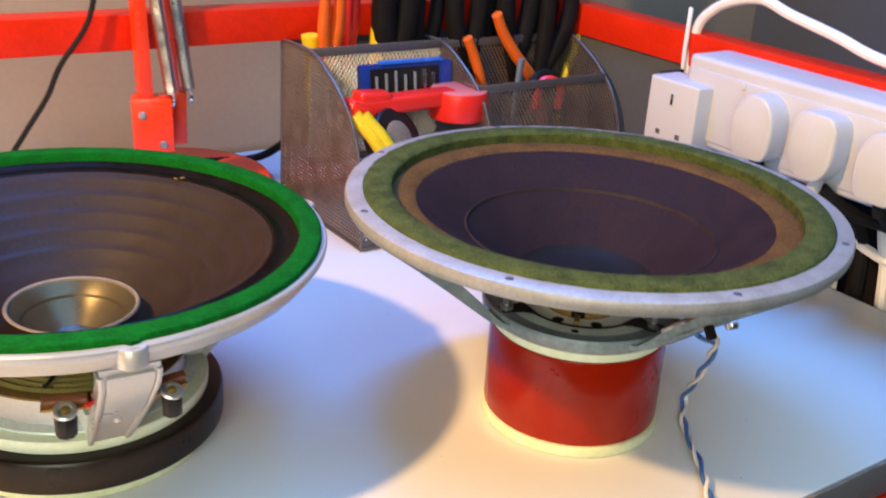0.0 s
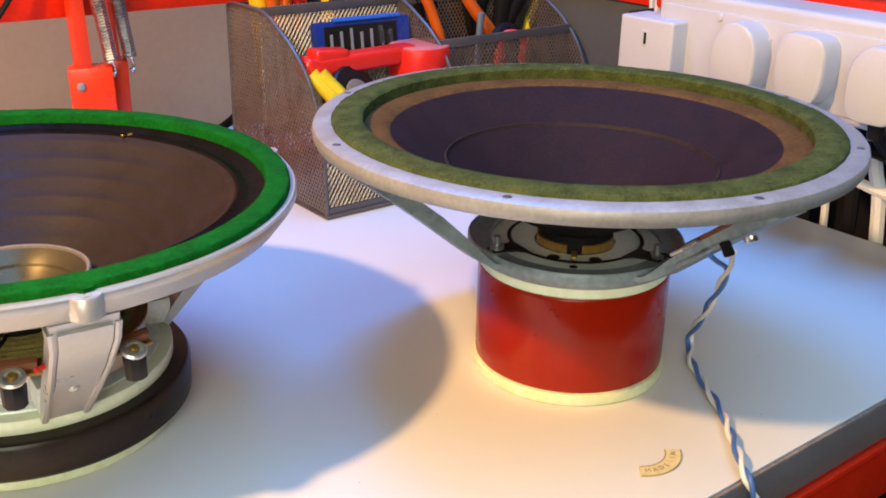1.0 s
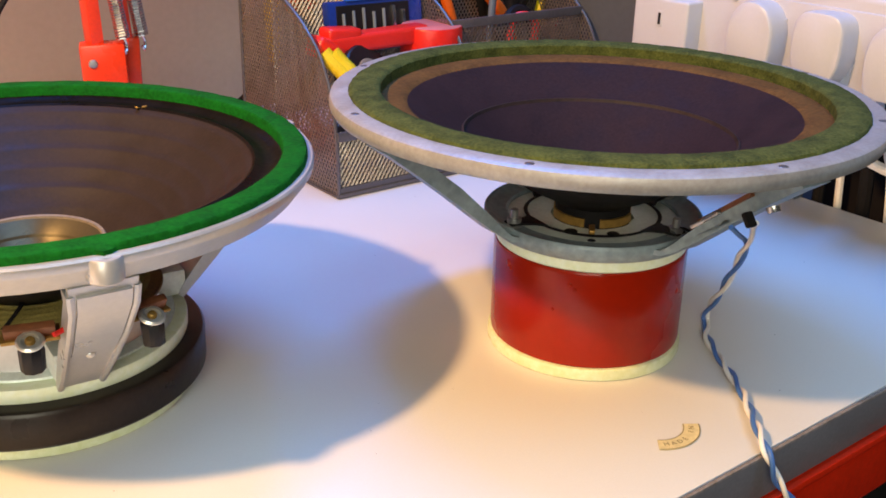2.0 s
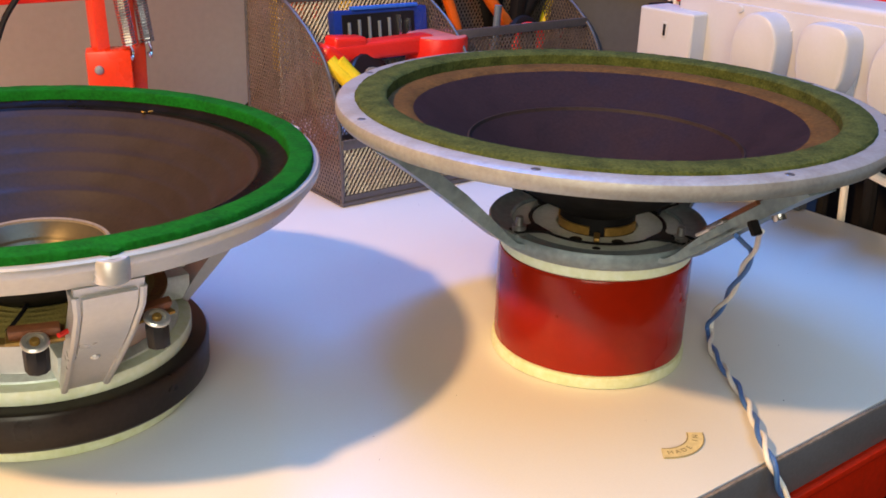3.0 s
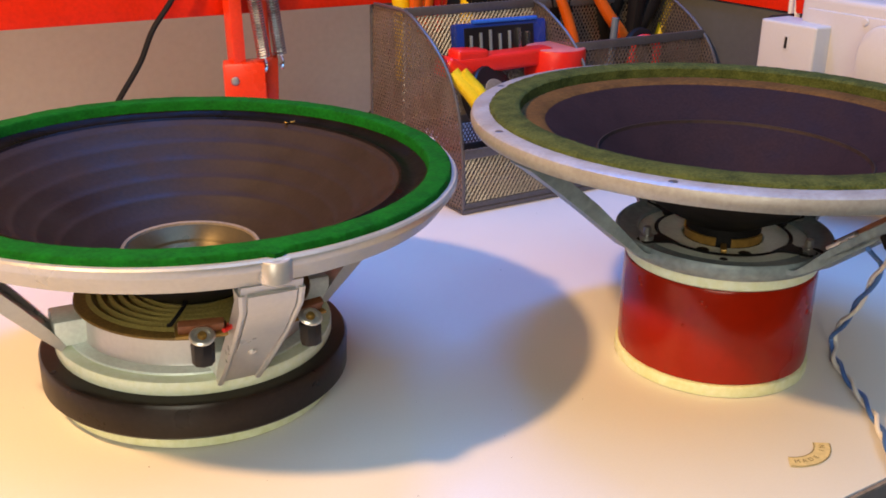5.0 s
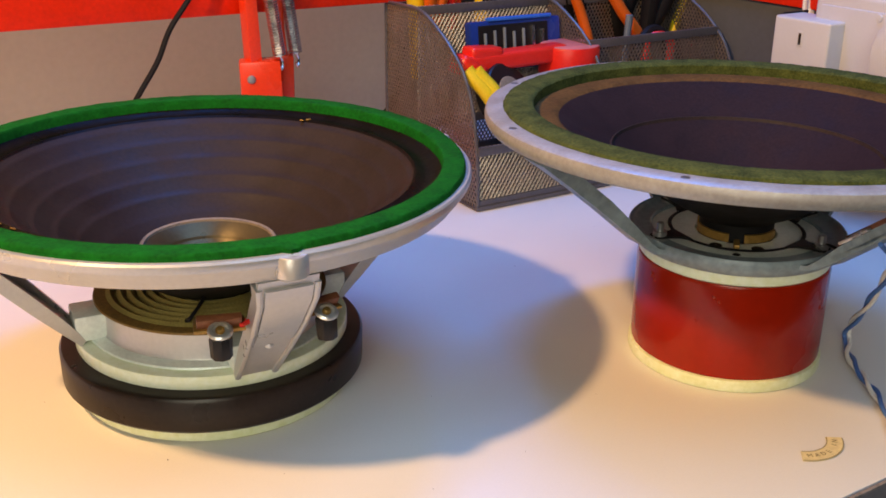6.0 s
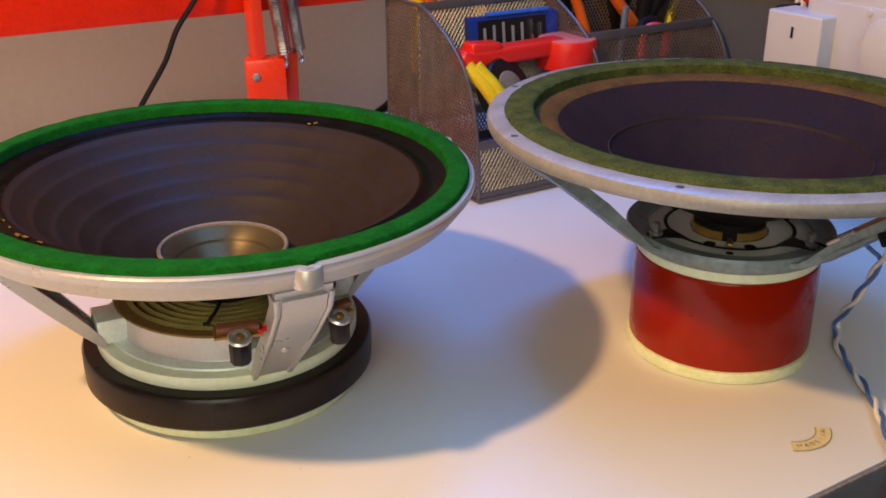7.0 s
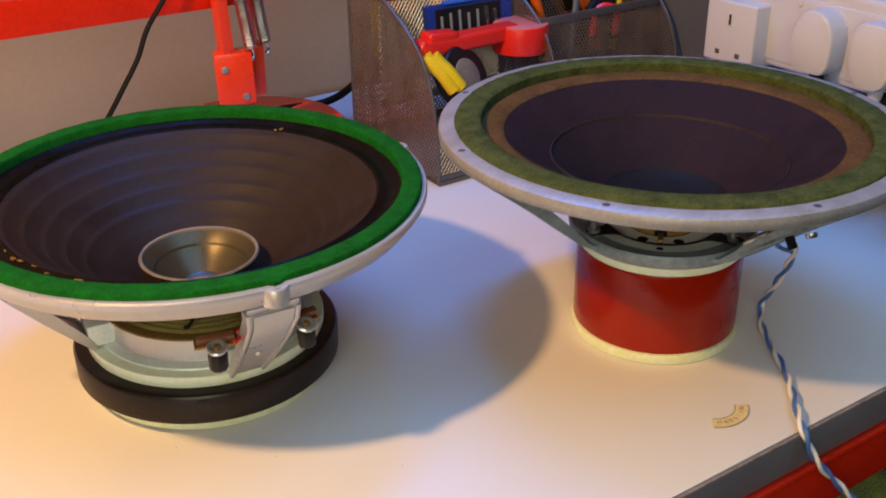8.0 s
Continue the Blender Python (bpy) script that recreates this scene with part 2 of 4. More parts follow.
# ---- the bench and the room ----
def bench():
    top = tagged(link(box(2.4, 0.76, 0.027, pose(-0.852, 0.2325, -0.0137), 0.0012), "worktop", LAMINATE), "white laminate worktop with a worn grey front edge", "worktop", kind="structure")
    part("edge_band", box(2.4, 0.003, 0.026, pose(-0.852, -0.1492, -0.0142), 0.0008), EDGE_GREY, top, "grey plastic edge band")
    part("edge_lip", box(2.4, 0.0022, 0.0022, pose(-0.852, -0.1496, -0.0012), 0.0009), EDGE_LIP, top, "scuffed pale lip of the edge band")
    part("edge_band", box(0.003, 0.755, 0.026, pose(0.3492, 0.2325, -0.0142), 0.0008), EDGE_GREY, top)
    beam = tagged(link(box(2.4, 0.04, 0.045, pose(-0.852, -0.132, -0.0508), 0.003), "front_beam", RED_STEEL), "red painted steel beam under the worktop", "beam", kind="structure")
    part("beam_lip", box(2.4, 0.006, 0.006, pose(-0.852, -0.152, -0.0312), 0.0025), RED_STEEL, beam)
    for nm, m, size in (("back_rail", pose(-0.85, 0.470, 0.176), (2.36, 0.03, 0.032)), ("side_rail", pose(0.345, 0.06, 0.176), (0.03, 0.80, 0.032))):
        tagged(link(box(*size, m, 0.002), nm, RED_STEEL), "red painted steel rail above the worktop", "rail", kind="structure")
    tagged(link(box(0.04, 0.04, 2.0, pose(0.35, 0.475, 0.2), 0.003), "corner_post", RED_STEEL), "red painted steel corner post of the bench", "post", kind="structure")


def room():
    def wall(name, size, m, material, label):
        tagged(link(box(*size, m), name, material, smooth=0), label, "wall", kind="structure")
    wall("wall_back", (4.6, 0.1, 3.2), pose(-0.85, 0.67, 0.75), WALL, "beige matt painted wall behind the bench")
    wall("wall_right", (0.1, 4.3, 3.2), pose(0.95, -1.45, 0.75), WALL_PLAIN, "grey matt painted side wall")
    wall("wall_left", (0.1, 4.3, 3.2), pose(-3.1, -1.45, 0.75), WALL_PLAIN, "grey matt painted far wall")
    wall("wall_front", (4.6, 0.1, 3.2), pose(-0.85, -3.55, 0.75), WALL_PLAIN, "grey matt painted wall opposite the bench")
    tagged(link(box(4.6, 4.3, 0.1, pose(-0.85, -1.45, -0.9), 0), "floor", FLOOR_MAT, smooth=0), "dark floor under the bench", "floor", kind="structure")
    tagged(link(box(4.6, 4.3, 0.1, pose(-0.85, -1.45, 2.4), 0), "ceiling", CEIL, smooth=0), "white ceiling", "ceiling", kind="structure")
    tagged(link(box(0.012, 0.377, 0.1585, pose(0.3410, 0.2645, 0.0800), 0.001), "side_board", WALL_DARK, smooth=0), "grey board under the side rail", "board", kind="structure")
    tagged(link(box(0.012, 0.60, 0.9, pose(0.42, -0.20, -0.30), 0.001), "dark_board", BLACK_SOFT, smooth=0), "black board beside the worktop", "board", kind="structure")


bench()
room()


# ---- the speaker with the red magnet cover ----
def red_speaker():
    sp = thing("loudspeaker", pose(0, 0, 0), "old woofer with olive felt gasket and red magnet cover on bench", "loudspeaker", "loudspeakers on the bench")
    part("bottom_plate", rounded_cyl(0.0592, 0.0, 0.0075, 0.0012, 96), CREAM, sp, "yellowish zinc-plated steel bottom plate")
    part("magnet_cover", lathe([(0.0562, 0.0073), (0.0574, 0.008), (0.0578, 0.010), (0.0578, 0.0645), (0.0572, 0.0664), (0.055, 0.0668)], 128), RED_GLOSS, sp, "glossy dark red enamelled magnet cover")
    part("top_plate", rounded_cyl(0.0572, 0.0664, 0.0770, 0.0012, 96, 0.017), CREAM_PALE, sp, "cream zinc-plated steel top plate")
    ring = part("basket_ring", lathe([(0.0505, 0.0774), (0.0585, 0.0774), (0.0590, 0.0748), (0.0612, 0.0748), (0.0638, 0.0775), (0.0645, 0.0812), (0.0645, 0.0838), (0.0636, 0.0850), (0.0618, 0.0850), (0.0608, 0.0844), (0.0598, 0.0836), (0.056, 0.0828), (0.0515, 0.0828), (0.0505, 0.0820)], 128, closed=True), HAMMER, sp, "grey-green hammer-painted basket ring")
    for a, b in ((176, 172), (266, 280), (356, 352), (86, 92)):
        m = spin(a)
        pts = [(0.0600, 0.0806), (0.0670, 0.0815), (0.0745, 0.0858), (0.0860, 0.0950), (0.1050, 0.1108), (0.1250, 0.1268), (0.1385, 0.1370), (0.1480, 0.1440)]
        half = [0.0130, 0.0105, 0.0082, 0.0070, 0.0066, 0.0068, 0.0078, 0.0100]
        arm = part("basket_arm", sweep(pts, [2 * h for h in half], 0.0030, m=m), HAMMER, sp, "grey-green pressed steel basket arm")
        for side in (-1, 1):
            part("arm_flange", channel_side(pts[1:], half[1:], side, 0.0068, 0.0004, 0.0026, m), HAMMER, arm)
        stud = lathe([(0.0001, 0.0832), (0.0058, 0.0832), (0.0058, 0.0842), (0.0042, 0.0843), (0.0042, 0.0878), (0.0024, 0.0880), (0.0022, 0.0928), (0.0014, 0.0934), (0.0001, 0.0934)], 14, m=spin(b) @ pose(0.0560, 0, 0))
        part("stud", stud, STEEL, sp, "steel stud with nut and washer")
    # tiny bumps added to the enamel where the cover shows glints
    for a, z, r in ((-73, 0.0465, 0.0022), (214, 0.0585, 0.0016), (217, 0.0560, 0.0013), (171, 0.0600, 0.0024), (173, 0.0575, 0.0018), (205, 0.042, 0.0011)):
        part("glint_bump", lathe([(0.0001, 0.0009), (r * 0.5, 0.0007), (r * 0.85, 0.0003), (r, -0.0003)], 12, m=spin(a) @ pose(0.0577, 0, z, 0, 90, 0)), RED_GLOSS, sp)
    # rim, gasket, surround, cone
    rim = part("rim", lathe([(0.140, 0.1452), (0.149, 0.1452), (0.1535, 0.1462), (0.1548, 0.1485), (0.1550, 0.1515), (0.1542, 0.1540), (0.1522, 0.1552), (0.1440, 0.1553), (0.1430, 0.1540), (0.138, 0.1500)], 160, closed=True), RIM_GREY, sp, "worn grey metal rim")
    for k in range(8):
        hole = lathe([(0.0001, 0.1555), (0.0016, 0.1555), (0.0021, 0.15545), (0.0024, 0.1552)], 12, m=spin(166.6 + 45 * k) @ pose(0.1492, 0, 0))
        part("screw_hole", hole, FRAME_GREY, rim)
    felt = bmesh.new()
    prof = [(0.1262, 0.1475), (0.1262, 0.1560), (0.1275, 0.1573), (0.1310, 0.1578), (0.1360, 0.1579), (0.1410, 0.1576), (0.1434, 0.1568), (0.1442, 0.1553)]
    lathe(prof, 300, bm=felt)
    for v in felt.verts:
        n = noise.noise(v.co * 90) * 0.0004 + noise.noise(v.co * 340) * 0.0005
        v.co += Vector((v.co.x, v.co.y, 0)).normalized() * n * 0.8 + Vector((0, 0, n * 0.7))
    part("gasket", felt, FELT_OLIVE, sp, "frayed olive-green felt gasket")
    part("surround", lathe([(0.1264, 0.1500), (0.1235, 0.1507), (0.1210, 0.1504), (0.1185, 0.1504), (0.1160, 0.1499), (0.1135, 0.1496), (0.1110, 0.1482)], 160), TAN, sp, "tan doped paper surround")
    part("cone", lathe([(0.1112, 0.1483), (0.1000, 0.1424), (0.0890, 0.1364), (0.0795, 0.1311)], 160), PAPER, sp, "purple-black paper cone")
    part("cone_step", lathe([(0.0795, 0.1311), (0.0791, 0.1317), (0.0783, 0.1317), (0.0774, 0.1297)], 160), PAPER_RING, sp, "brown step pressed into the cone")
    part("inner_cone", lathe([(0.0774, 0.1297), (0.0600, 0.1172), (0.0420, 0.1035)], 120), PAPER, sp, "purple-black inner part of the cone")
    part("dust_cap", lathe([(0.0420, 0.1035), (0.0410, 0.1024), (0.0330, 0.0990), (0.0200, 0.0975), (0.0001, 0.0970)], 96), BLACK_SOFT, sp, "black felt dust cap")
    part("cone_back", lathe([(0.1262, 0.1490), (0.1110, 0.1460), (0.0870, 0.1308), (0.0600, 0.1128), (0.0400, 0.0995), (0.0300, 0.0945), (0.0235, 0.0905)], 96), BLACK_SOFT, sp, "black back of the cone")
    # voice coil former, centring disc with three legs, tab and dot
    part("former", lathe([(0.0215, 0.0772), (0.0222, 0.0772), (0.0222, 0.0905), (0.0215, 0.0905)], 64, closed=True), BLACK_SOFT, sp, "dark voice coil former")
    for a0, a1 in ((150, 213), (235, 296), (330, 396), (60, 120)):
        part("coil_band", lathe([(0.0224, 0.0806), (0.0238, 0.0806), (0.0238, 0.0856), (0.0224, 0.0856)], 14, a0, a1, closed=True), BRASS, sp, "brass-brown paper band round the coil")
    part("centring_disc", lathe([(0.0245, 0.0790), (0.0506, 0.0790), (0.0506, 0.0806), (0.0490, 0.0812), (0.0405, 0.0806), (0.0245, 0.0804)], 96, closed=True), PALE, sp, "pale plated ring round the coil")
    part("spider_ring", lathe([(0.0385, 0.0822), (0.0398, 0.0830), (0.0409, 0.0822), (0.0398, 0.0814)], 72, closed=True), BLACK_SOFT, sp, "thin black centring ring")
    for a in (172, 280, 352, 92):
        part("spider_leg", sweep([(0.0395, 0.0832), (0.0450, 0.0838), (0.0530, 0.0848), (0.0600, 0.0846)], [0.020, 0.012, 0.010, 0.008], 0.0012, m=spin(a)), BLACK_SOFT, sp, "black spider leg under the stud")
    for a in (203, 246):
        part("disc_hole", lathe([(0.0001, 0.0809), (0.0034, 0.0809), (0.0038, 0.0806)], 14, m=spin(a) @ pose(0.0325, 0, 0)), BLACK_SOFT, sp, "dark hole in the pale ring")
    part("tab", box(0.011, 0.0034, 0.0035, spin(224) @ pose(0.0320, 0, 0.0825), 0.0006), BRASS, sp, "brass tab")
    part("centre_screw", lathe([(0.0001, 0.0812), (0.0022, 0.0812), (0.0028, 0.0805), (0.0028, 0.0798)], 14, m=spin(224) @ pose(0.0440, 0, 0)), BLACK_SOFT, sp, "black screw head")
    # tag board on one arm, with its pigtail
    board = part("tag_board", sweep([(0.088, 0.1015), (0.120, 0.1265)], 0.008, 0.0022, m=spin(263) @ pose(0, 0.001, 0.0045)), BAKELITE, sp, "brown tag board along the arm")
    part("solder_lug", box(0.013, 0.0035, 0.0022, spin(263) @ pose(0.098, -0.0045, 0.1125, 0, -38, 0), 0.0008), STEEL, board, "tinned solder lug")
    part("solder_lug", box(0.009, 0.004, 0.0020, spin(263) @ pose(0.091, -0.0055, 0.1065, 0, -38, 14), 0.0006), STEEL, board, "tinned solder lug")
    part("cord_clip", box(0.0030, 0.0060, 0.0080, spin(263) @ pose(0.1235, -0.0055, 0.1195, 0, -38, 0), 0.0012), BLACK_SOFT, board, "black cord clip")
    part("arm_screw", lathe([(0.0001, 0.0), (0.003, 0.0), (0.0036, -0.0015), (0.0036, -0.003)], 14, m=spin(262) @ pose(0.1350, 0.0005, 0.1265, 0, 150, 0)), STEEL, board)
    part("pigtail", tube(smooth_path([(0.0085, -0.0500, 0.0862), (0.0110, -0.0590, 0.0880), (0.0085, -0.0690, 0.0885), (0.0030, -0.0780, 0.0930), (-0.0060, -0.0900, 0.1045)], 6), 0.0009, 6), BLACK_SOFT, sp, "black braided pigtail lead")
    return sp


red_speaker()


# ---- the speaker with the green gasket ----
LC = (-0.2872, 0.1331)


def green_speaker():
    sp = thing("loudspeaker", pose(LC[0], LC[1], 0.0011, 0.72, 0.40), "woofer with bright green gasket, cast aluminium basket and black magnet", "loudspeaker", "loudspeakers on the bench")
    part("bottom_plate", rounded_cyl(0.0795, 0.0, 0.0096, 0.0015, 96), CREAM, sp, "pale green-yellow plated bottom plate")
    part("magnet", lathe([(0.040, 0.0094), (0.0855, 0.0094), (0.0872, 0.0112), (0.0874, 0.0280), (0.0862, 0.0298), (0.084, 0.0304), (0.040, 0.0305)], 128, closed=True), FERRITE, sp, "black ferrite ring magnet")
    part("top_plate", rounded_cyl(0.0782, 0.0304, 0.0386, 0.0012, 96), CREAM_PALE, sp, "pale green-yellow plated top plate")
    part("basket_foot", lathe([(0.058, 0.0386), (0.0705, 0.0386), (0.0714, 0.0392), (0.0710, 0.0402), (0.0670, 0.0412), (0.058, 0.0412)], 96, closed=True), PALE, sp, "pale foot ring of the basket")
    part("basket_drum", lathe([(0.0590, 0.0405), (0.0648, 0.0405), (0.0640, 0.0425), (0.0634, 0.0555), (0.0626, 0.0562), (0.0590, 0.0562)], 96, closed=True), ALU, sp, "silver-painted cast drum of the basket")
    part("spider_flange", lathe([(0.0575, 0.0564), (0.0655, 0.0564), (0.0663, 0.0570), (0.0660, 0.0580), (0.0640, 0.0584), (0.0575, 0.0582)], 96, closed=True), SPIDER_EDGE, sp, "brown glued edge of the spider")
    prof = [(0.0600, 0.0580)]
    for k in range(6):
        r = 0.0585 - 0.0056 * k
        prof += [(r - 0.0006, 0.0588), (r - 0.0018, 0.0596), (r - 0.0030, 0.0590), (r - 0.0040, 0.0574), (r - 0.0050, 0.0572)]
    part("spider", lathe(prof, 120), SPIDER, sp, "yellow-brown corrugated cloth spider")
    for k, a in enumerate((-94.5, 175.5, 85.5, -4.5)):
        m = spin(a)
        dr = 0.0 if k else 0.0060
        pts = [(0.0745 + dr, 0.0402), (0.0790 + dr, 0.0450), (0.0860 + dr, 0.0520), (0.0990 + dr, 0.0660), (0.1170 + dr, 0.0865), (0.1310 + dr, 0.1050), (0.1402, 0.1170)]
        half = [0.0115, 0.0117, 0.0120, 0.0130, 0.0142, 0.0150, 0.0156]
        arm = part("basket_arm", sweep(pts, [2 * h - 0.002 for h in half], 0.0034, m=m), ALU, sp, "silver-painted cast basket arm")
        for s in (-1, 1):
            part("arm_flange", channel_side(pts[:6] + [(0.1384, 0.1130)], half, s, 0.0050, 0.0030, 0.0030, m), ALU, arm)
        part("arm_step", sweep([(0.1084 + dr, 0.0733), (0.1187 + dr, 0.0850), (0.1327 + dr, 0.1035), (0.1385 + dr * 0.5, 0.1120)], [0.0195, 0.0210, 0.0225, 0.0230], 0.0018, m=m), ALU, arm)
        part("rivet", lathe([(0.0001, 0.0016), (0.0014, 0.0014), (0.0022, 0.0006), (0.0024, 0.0)], 12, m=m @ pose(0.1030 + dr, -0.0005, 0.0678, 0, 132, 0)), ALU, arm)
        part("arm_foot", box(0.018, 0.0225, 0.0150, m @ pose(0.0700, 0, 0.0478), 0.0015), PALE, arm, "pale cast foot of the arm")
        lug = lathe([(0.0001, 0.1196), (0.0068, 0.1196), (0.0077, 0.1206), (0.0077, 0.1296), (0.0070, 0.1306), (0.0046, 0.1306), (0.0042, 0.1268), (0.0001, 0.1266)], 28, m=m @ pose(0.1460, 0, 0))
        part("lug", lug, ALU, arm, "cast screw lug on the rim")
    part("rim", lathe([(0.1370, 0.1200), (0.1400, 0.1172), (0.1418, 0.1170), (0.1484, 0.1258), (0.1494, 0.1274), (0.1495, 0.1304), (0.1487, 0.1314), (0.138, 0.1315), (0.136, 0.1290)], 160, closed=True), ALU, sp, "silver-painted cast rim")
    g = lathe([(0.1328, 0.1220), (0.1330, 0.1336), (0.1338, 0.1348), (0.1356, 0.1353), (0.1436, 0.1353), (0.1453, 0.1347), (0.1461, 0.1334), (0.1463, 0.1310)], 300)
    for v in g.verts:
        n = noise.noise(v.co * 60) * 0.00030 + noise.noise(v.co * 300) * 0.00026
        r = Vector((v.co.x, v.co.y, 0))
        a = math.degrees(math.atan2(v.co.y, v.co.x))
        tongue = max(0.0, 1 - (abs(a + 94.5) / 1.5) ** 4)
        if r.length > 0.1458:
            v.co += r.normalized() * 0.0026 * tongue
        v.co += r.normalized() * n * 0.6 + Vector((0, 0, n))
    part("gasket", g, GREEN, sp, "bright green painted gasket with a tongue in the screw lug")
    part("surround", lathe([(0.1335, 0.1290), (0.1315, 0.1276), (0.1290, 0.1262), (0.1260, 0.1250), (0.1230, 0.1252), (0.1200, 0.1268), (0.1185, 0.1274), (0.1170, 0.1263)], 160), SURROUND, sp, "glossy black-brown doped surround")
    prof, r, z = [(0.1172, 0.1264)], 0.1172, 0.1264
    for k in range(7):
        h = 0.0005 if k < 5 else 0.0002
        prof += [(r - 0.0024, z - 0.0019), (r - 0.0034, z - 0.0027 + h), (r - 0.0046, z - 0.0035), (r - 0.0110, z - 0.0084)]
        r, z = r - 0.0110, z - 0.0084
    prof += [(0.0320, 0.0640), (0.0250, 0.0620)]
    part("cone", lathe(prof, 160), CONE_BROWN, sp, "brown-black paper cone with pressed rings")
    part("cone_back", lathe([(0.1330, 0.1262), (0.1180, 0.1225), (0.0750, 0.0890), (0.0320, 0.0615), (0.0255, 0.0600)], 96), BLACK_SOFT, sp, "black back of the cone")
    cup = part("whizzer_cup", lathe([(0.0110, 0.0610), (0.0130, 0.0625), (0.0200, 0.0675), (0.0290, 0.0750), (0.0358, 0.0828), (0.0366, 0.0832), (0.0350, 0.0815), (0.0280, 0.0740), (0.0250, 0.0640)], 128), CUP, sp, "olive-gold flared whizzer cup")
    part("cup_lip", lathe([(0.0360, 0.0828), (0.0364, 0.0841), (0.0380, 0.0846), (0.0387, 0.0836), (0.0378, 0.0824)], 128, closed=True), CUP_LIP, cup, "pale worn lip of the cup")
    part("dust_cap", lathe([(0.0135, 0.0628), (0.0110, 0.0642), (0.0060, 0.0660), (0.0001, 0.0666)], 48), CHROME, cup, "shiny metal dust cap")
    part("fleck_glint", box(0.004, 0.002, 0.0008, pose(0.0925, 0.0715, 0.1272, 10, 20, 40), 0.0002), BRASS, sp, "golden glue fleck on the surround")
    part("fleck_glint", box(0.003, 0.0015, 0.0008, pose(0.0960, 0.0700, 0.1278, 0, -10, -20), 0.0002), BRASS, sp)
    # brass slivers stand in for glints on the glossy left of the surround
    rnd = random.Random(11)
    for k in range(12):
        a = 176 + 44 * rnd.random()
        part("fleck_glint", box(0.0022 + 0.002 * rnd.random(), 0.0007, 0.0006, spin(a) @ pose(0.1195 + 0.003 * rnd.random(), 0, 0.1275, 0, 0, 90 + 20 * rnd.random()), 0.0002), BRASS, sp)
    # terminals on brown tag plates either side of the front arm
    for a in (-107.3, -83.6):
        m = spin(a)
        tag = part("tag_plate", box(0.004, 0.021, 0.009, m @ pose(0.1190, 0.000, 0.0890, 0, 30, 0), 0.001), BAKELITE, sp, "brown tag plate")
        part("tag_strip", box(0.014, 0.024, 0.0016, m @ pose(0.1150, 0, 0.0858), 0.0005), BRASS, tag, "brass connecting strip")
        part("terminal", lathe([(0.0001, 0.0), (0.0054, 0.0), (0.0060, 0.0006), (0.0060, 0.0012), (0.0053, 0.0020), (0.0038, 0.0021), (0.0034, 0.0008), (0.0001, 0.0007)], 24, m=m @ pose(0.1262, 0, 0.0872, 0, 20, 0)), NICKEL, tag, "chrome terminal with screw head")
        part("terminal_screw", lathe([(0.0001, 0.0030), (0.0016, 0.0028), (0.0022, 0.0020), (0.0022, 0.0008)], 14, m=m @ pose(0.1262, 0, 0.0872, 0, 20, 0)), BRASS, tag, "brass screw in the terminal")
        part("terminal_cap", lathe([(0.0001, 0.0), (0.0046, 0.0), (0.0052, 0.0008), (0.0055, 0.0098), (0.0050, 0.0112), (0.0001, 0.0114)], 8, m=m @ pose(0.1268, 0, 0.0742, 0, -4, 0)), BLACK, tag, "black push terminal cap")
    part("terminal_wire", tube(smooth_path([spin(-103) @ Vector(p) for p in ((0.128, 0.0, 0.0905), (0.120, 0.008, 0.0900), (0.106, 0.009, 0.084), (0.085, 0.004, 0.070))], 5), 0.0012, 6), RED_PLASTIC, sp, "red terminal wire")
    part("pigtail", tube(smooth_path([spin(-120) @ Vector(p) for p in ((0.030, 0.0, 0.0655), (0.045, 0.004, 0.068), (0.060, 0.000, 0.064), (0.052, -0.004, 0.0585))], 6), 0.0011, 6), BLACK_SOFT, sp, "black pigtail lead")
    return sp


green_speaker()


# ---- twisted pair from the red speaker to the front of the bench ----
def twisted_pair():
    line = smooth_path([(-0.010, -0.112, 0.112), (0.024, -0.092, 0.085), (0.052, -0.062, 0.042), (0.071, -0.039, 0.012), (0.070, -0.041, 0.0036), (0.055, -0.054, 0.0036), (0.039, -0.077, 0.0036), (0.020, -0.105, 0.0036), (0.003, -0.124, 0.005), (-0.012, -0.140, 0.0065), (-0.022, -0.1535, 0.003), (-0.016, -0.159, -0.014), (-0.006, -0.163, -0.028), (0.008, -0.168, -0.045), (0.022, -0.172, -0.066), (0.030, -0.175, -0.12), (0.032, -0.176, -0.20)], 14)
    cord = thing("speaker_cable", pose(0, 0, 0), "twisted blue and white wire pair hanging over the bench edge", "cable")
    ends = (Vector((-0.0165, -0.1235, 0.1175)), Vector((-0.0115, -0.1060, 0.1085)))
    for nm, ph, end, material, label in (("white_wire", 0.0, ends[0], CORD_WHITE, "white insulated wire"), ("blue_wire", math.pi, ends[1], CORD_BLUE, "blue insulated wire")):
        pts, run, turn = [], 0.0, ph + 2.2
        for i, p in enumerate(line):
            d = (line[min(i + 1, len(line) - 1)] - line[max(i - 1, 0)]).normalized()
            step = (p - line[i - 1]).length if i else 0.0
            run += step
            s = d.cross(Vector((0.6, -0.8, 0.1))).normalized()
            u = d.cross(s)
            turn += step / (0.066 if run < 0.17 else 0.041) * 2 * math.pi
            q = p + (s * math.cos(turn) + u * math.sin(turn)) * 0.00145 * min(1.0, i / 14.0)
            loose = max(0.0, 1 - i / 14.0)
            pts.append(q + (end - line[0]) * loose ** 1.3)
        part(nm, tube(pts, 0.00138, 8), material, cord, label)


twisted_pair()


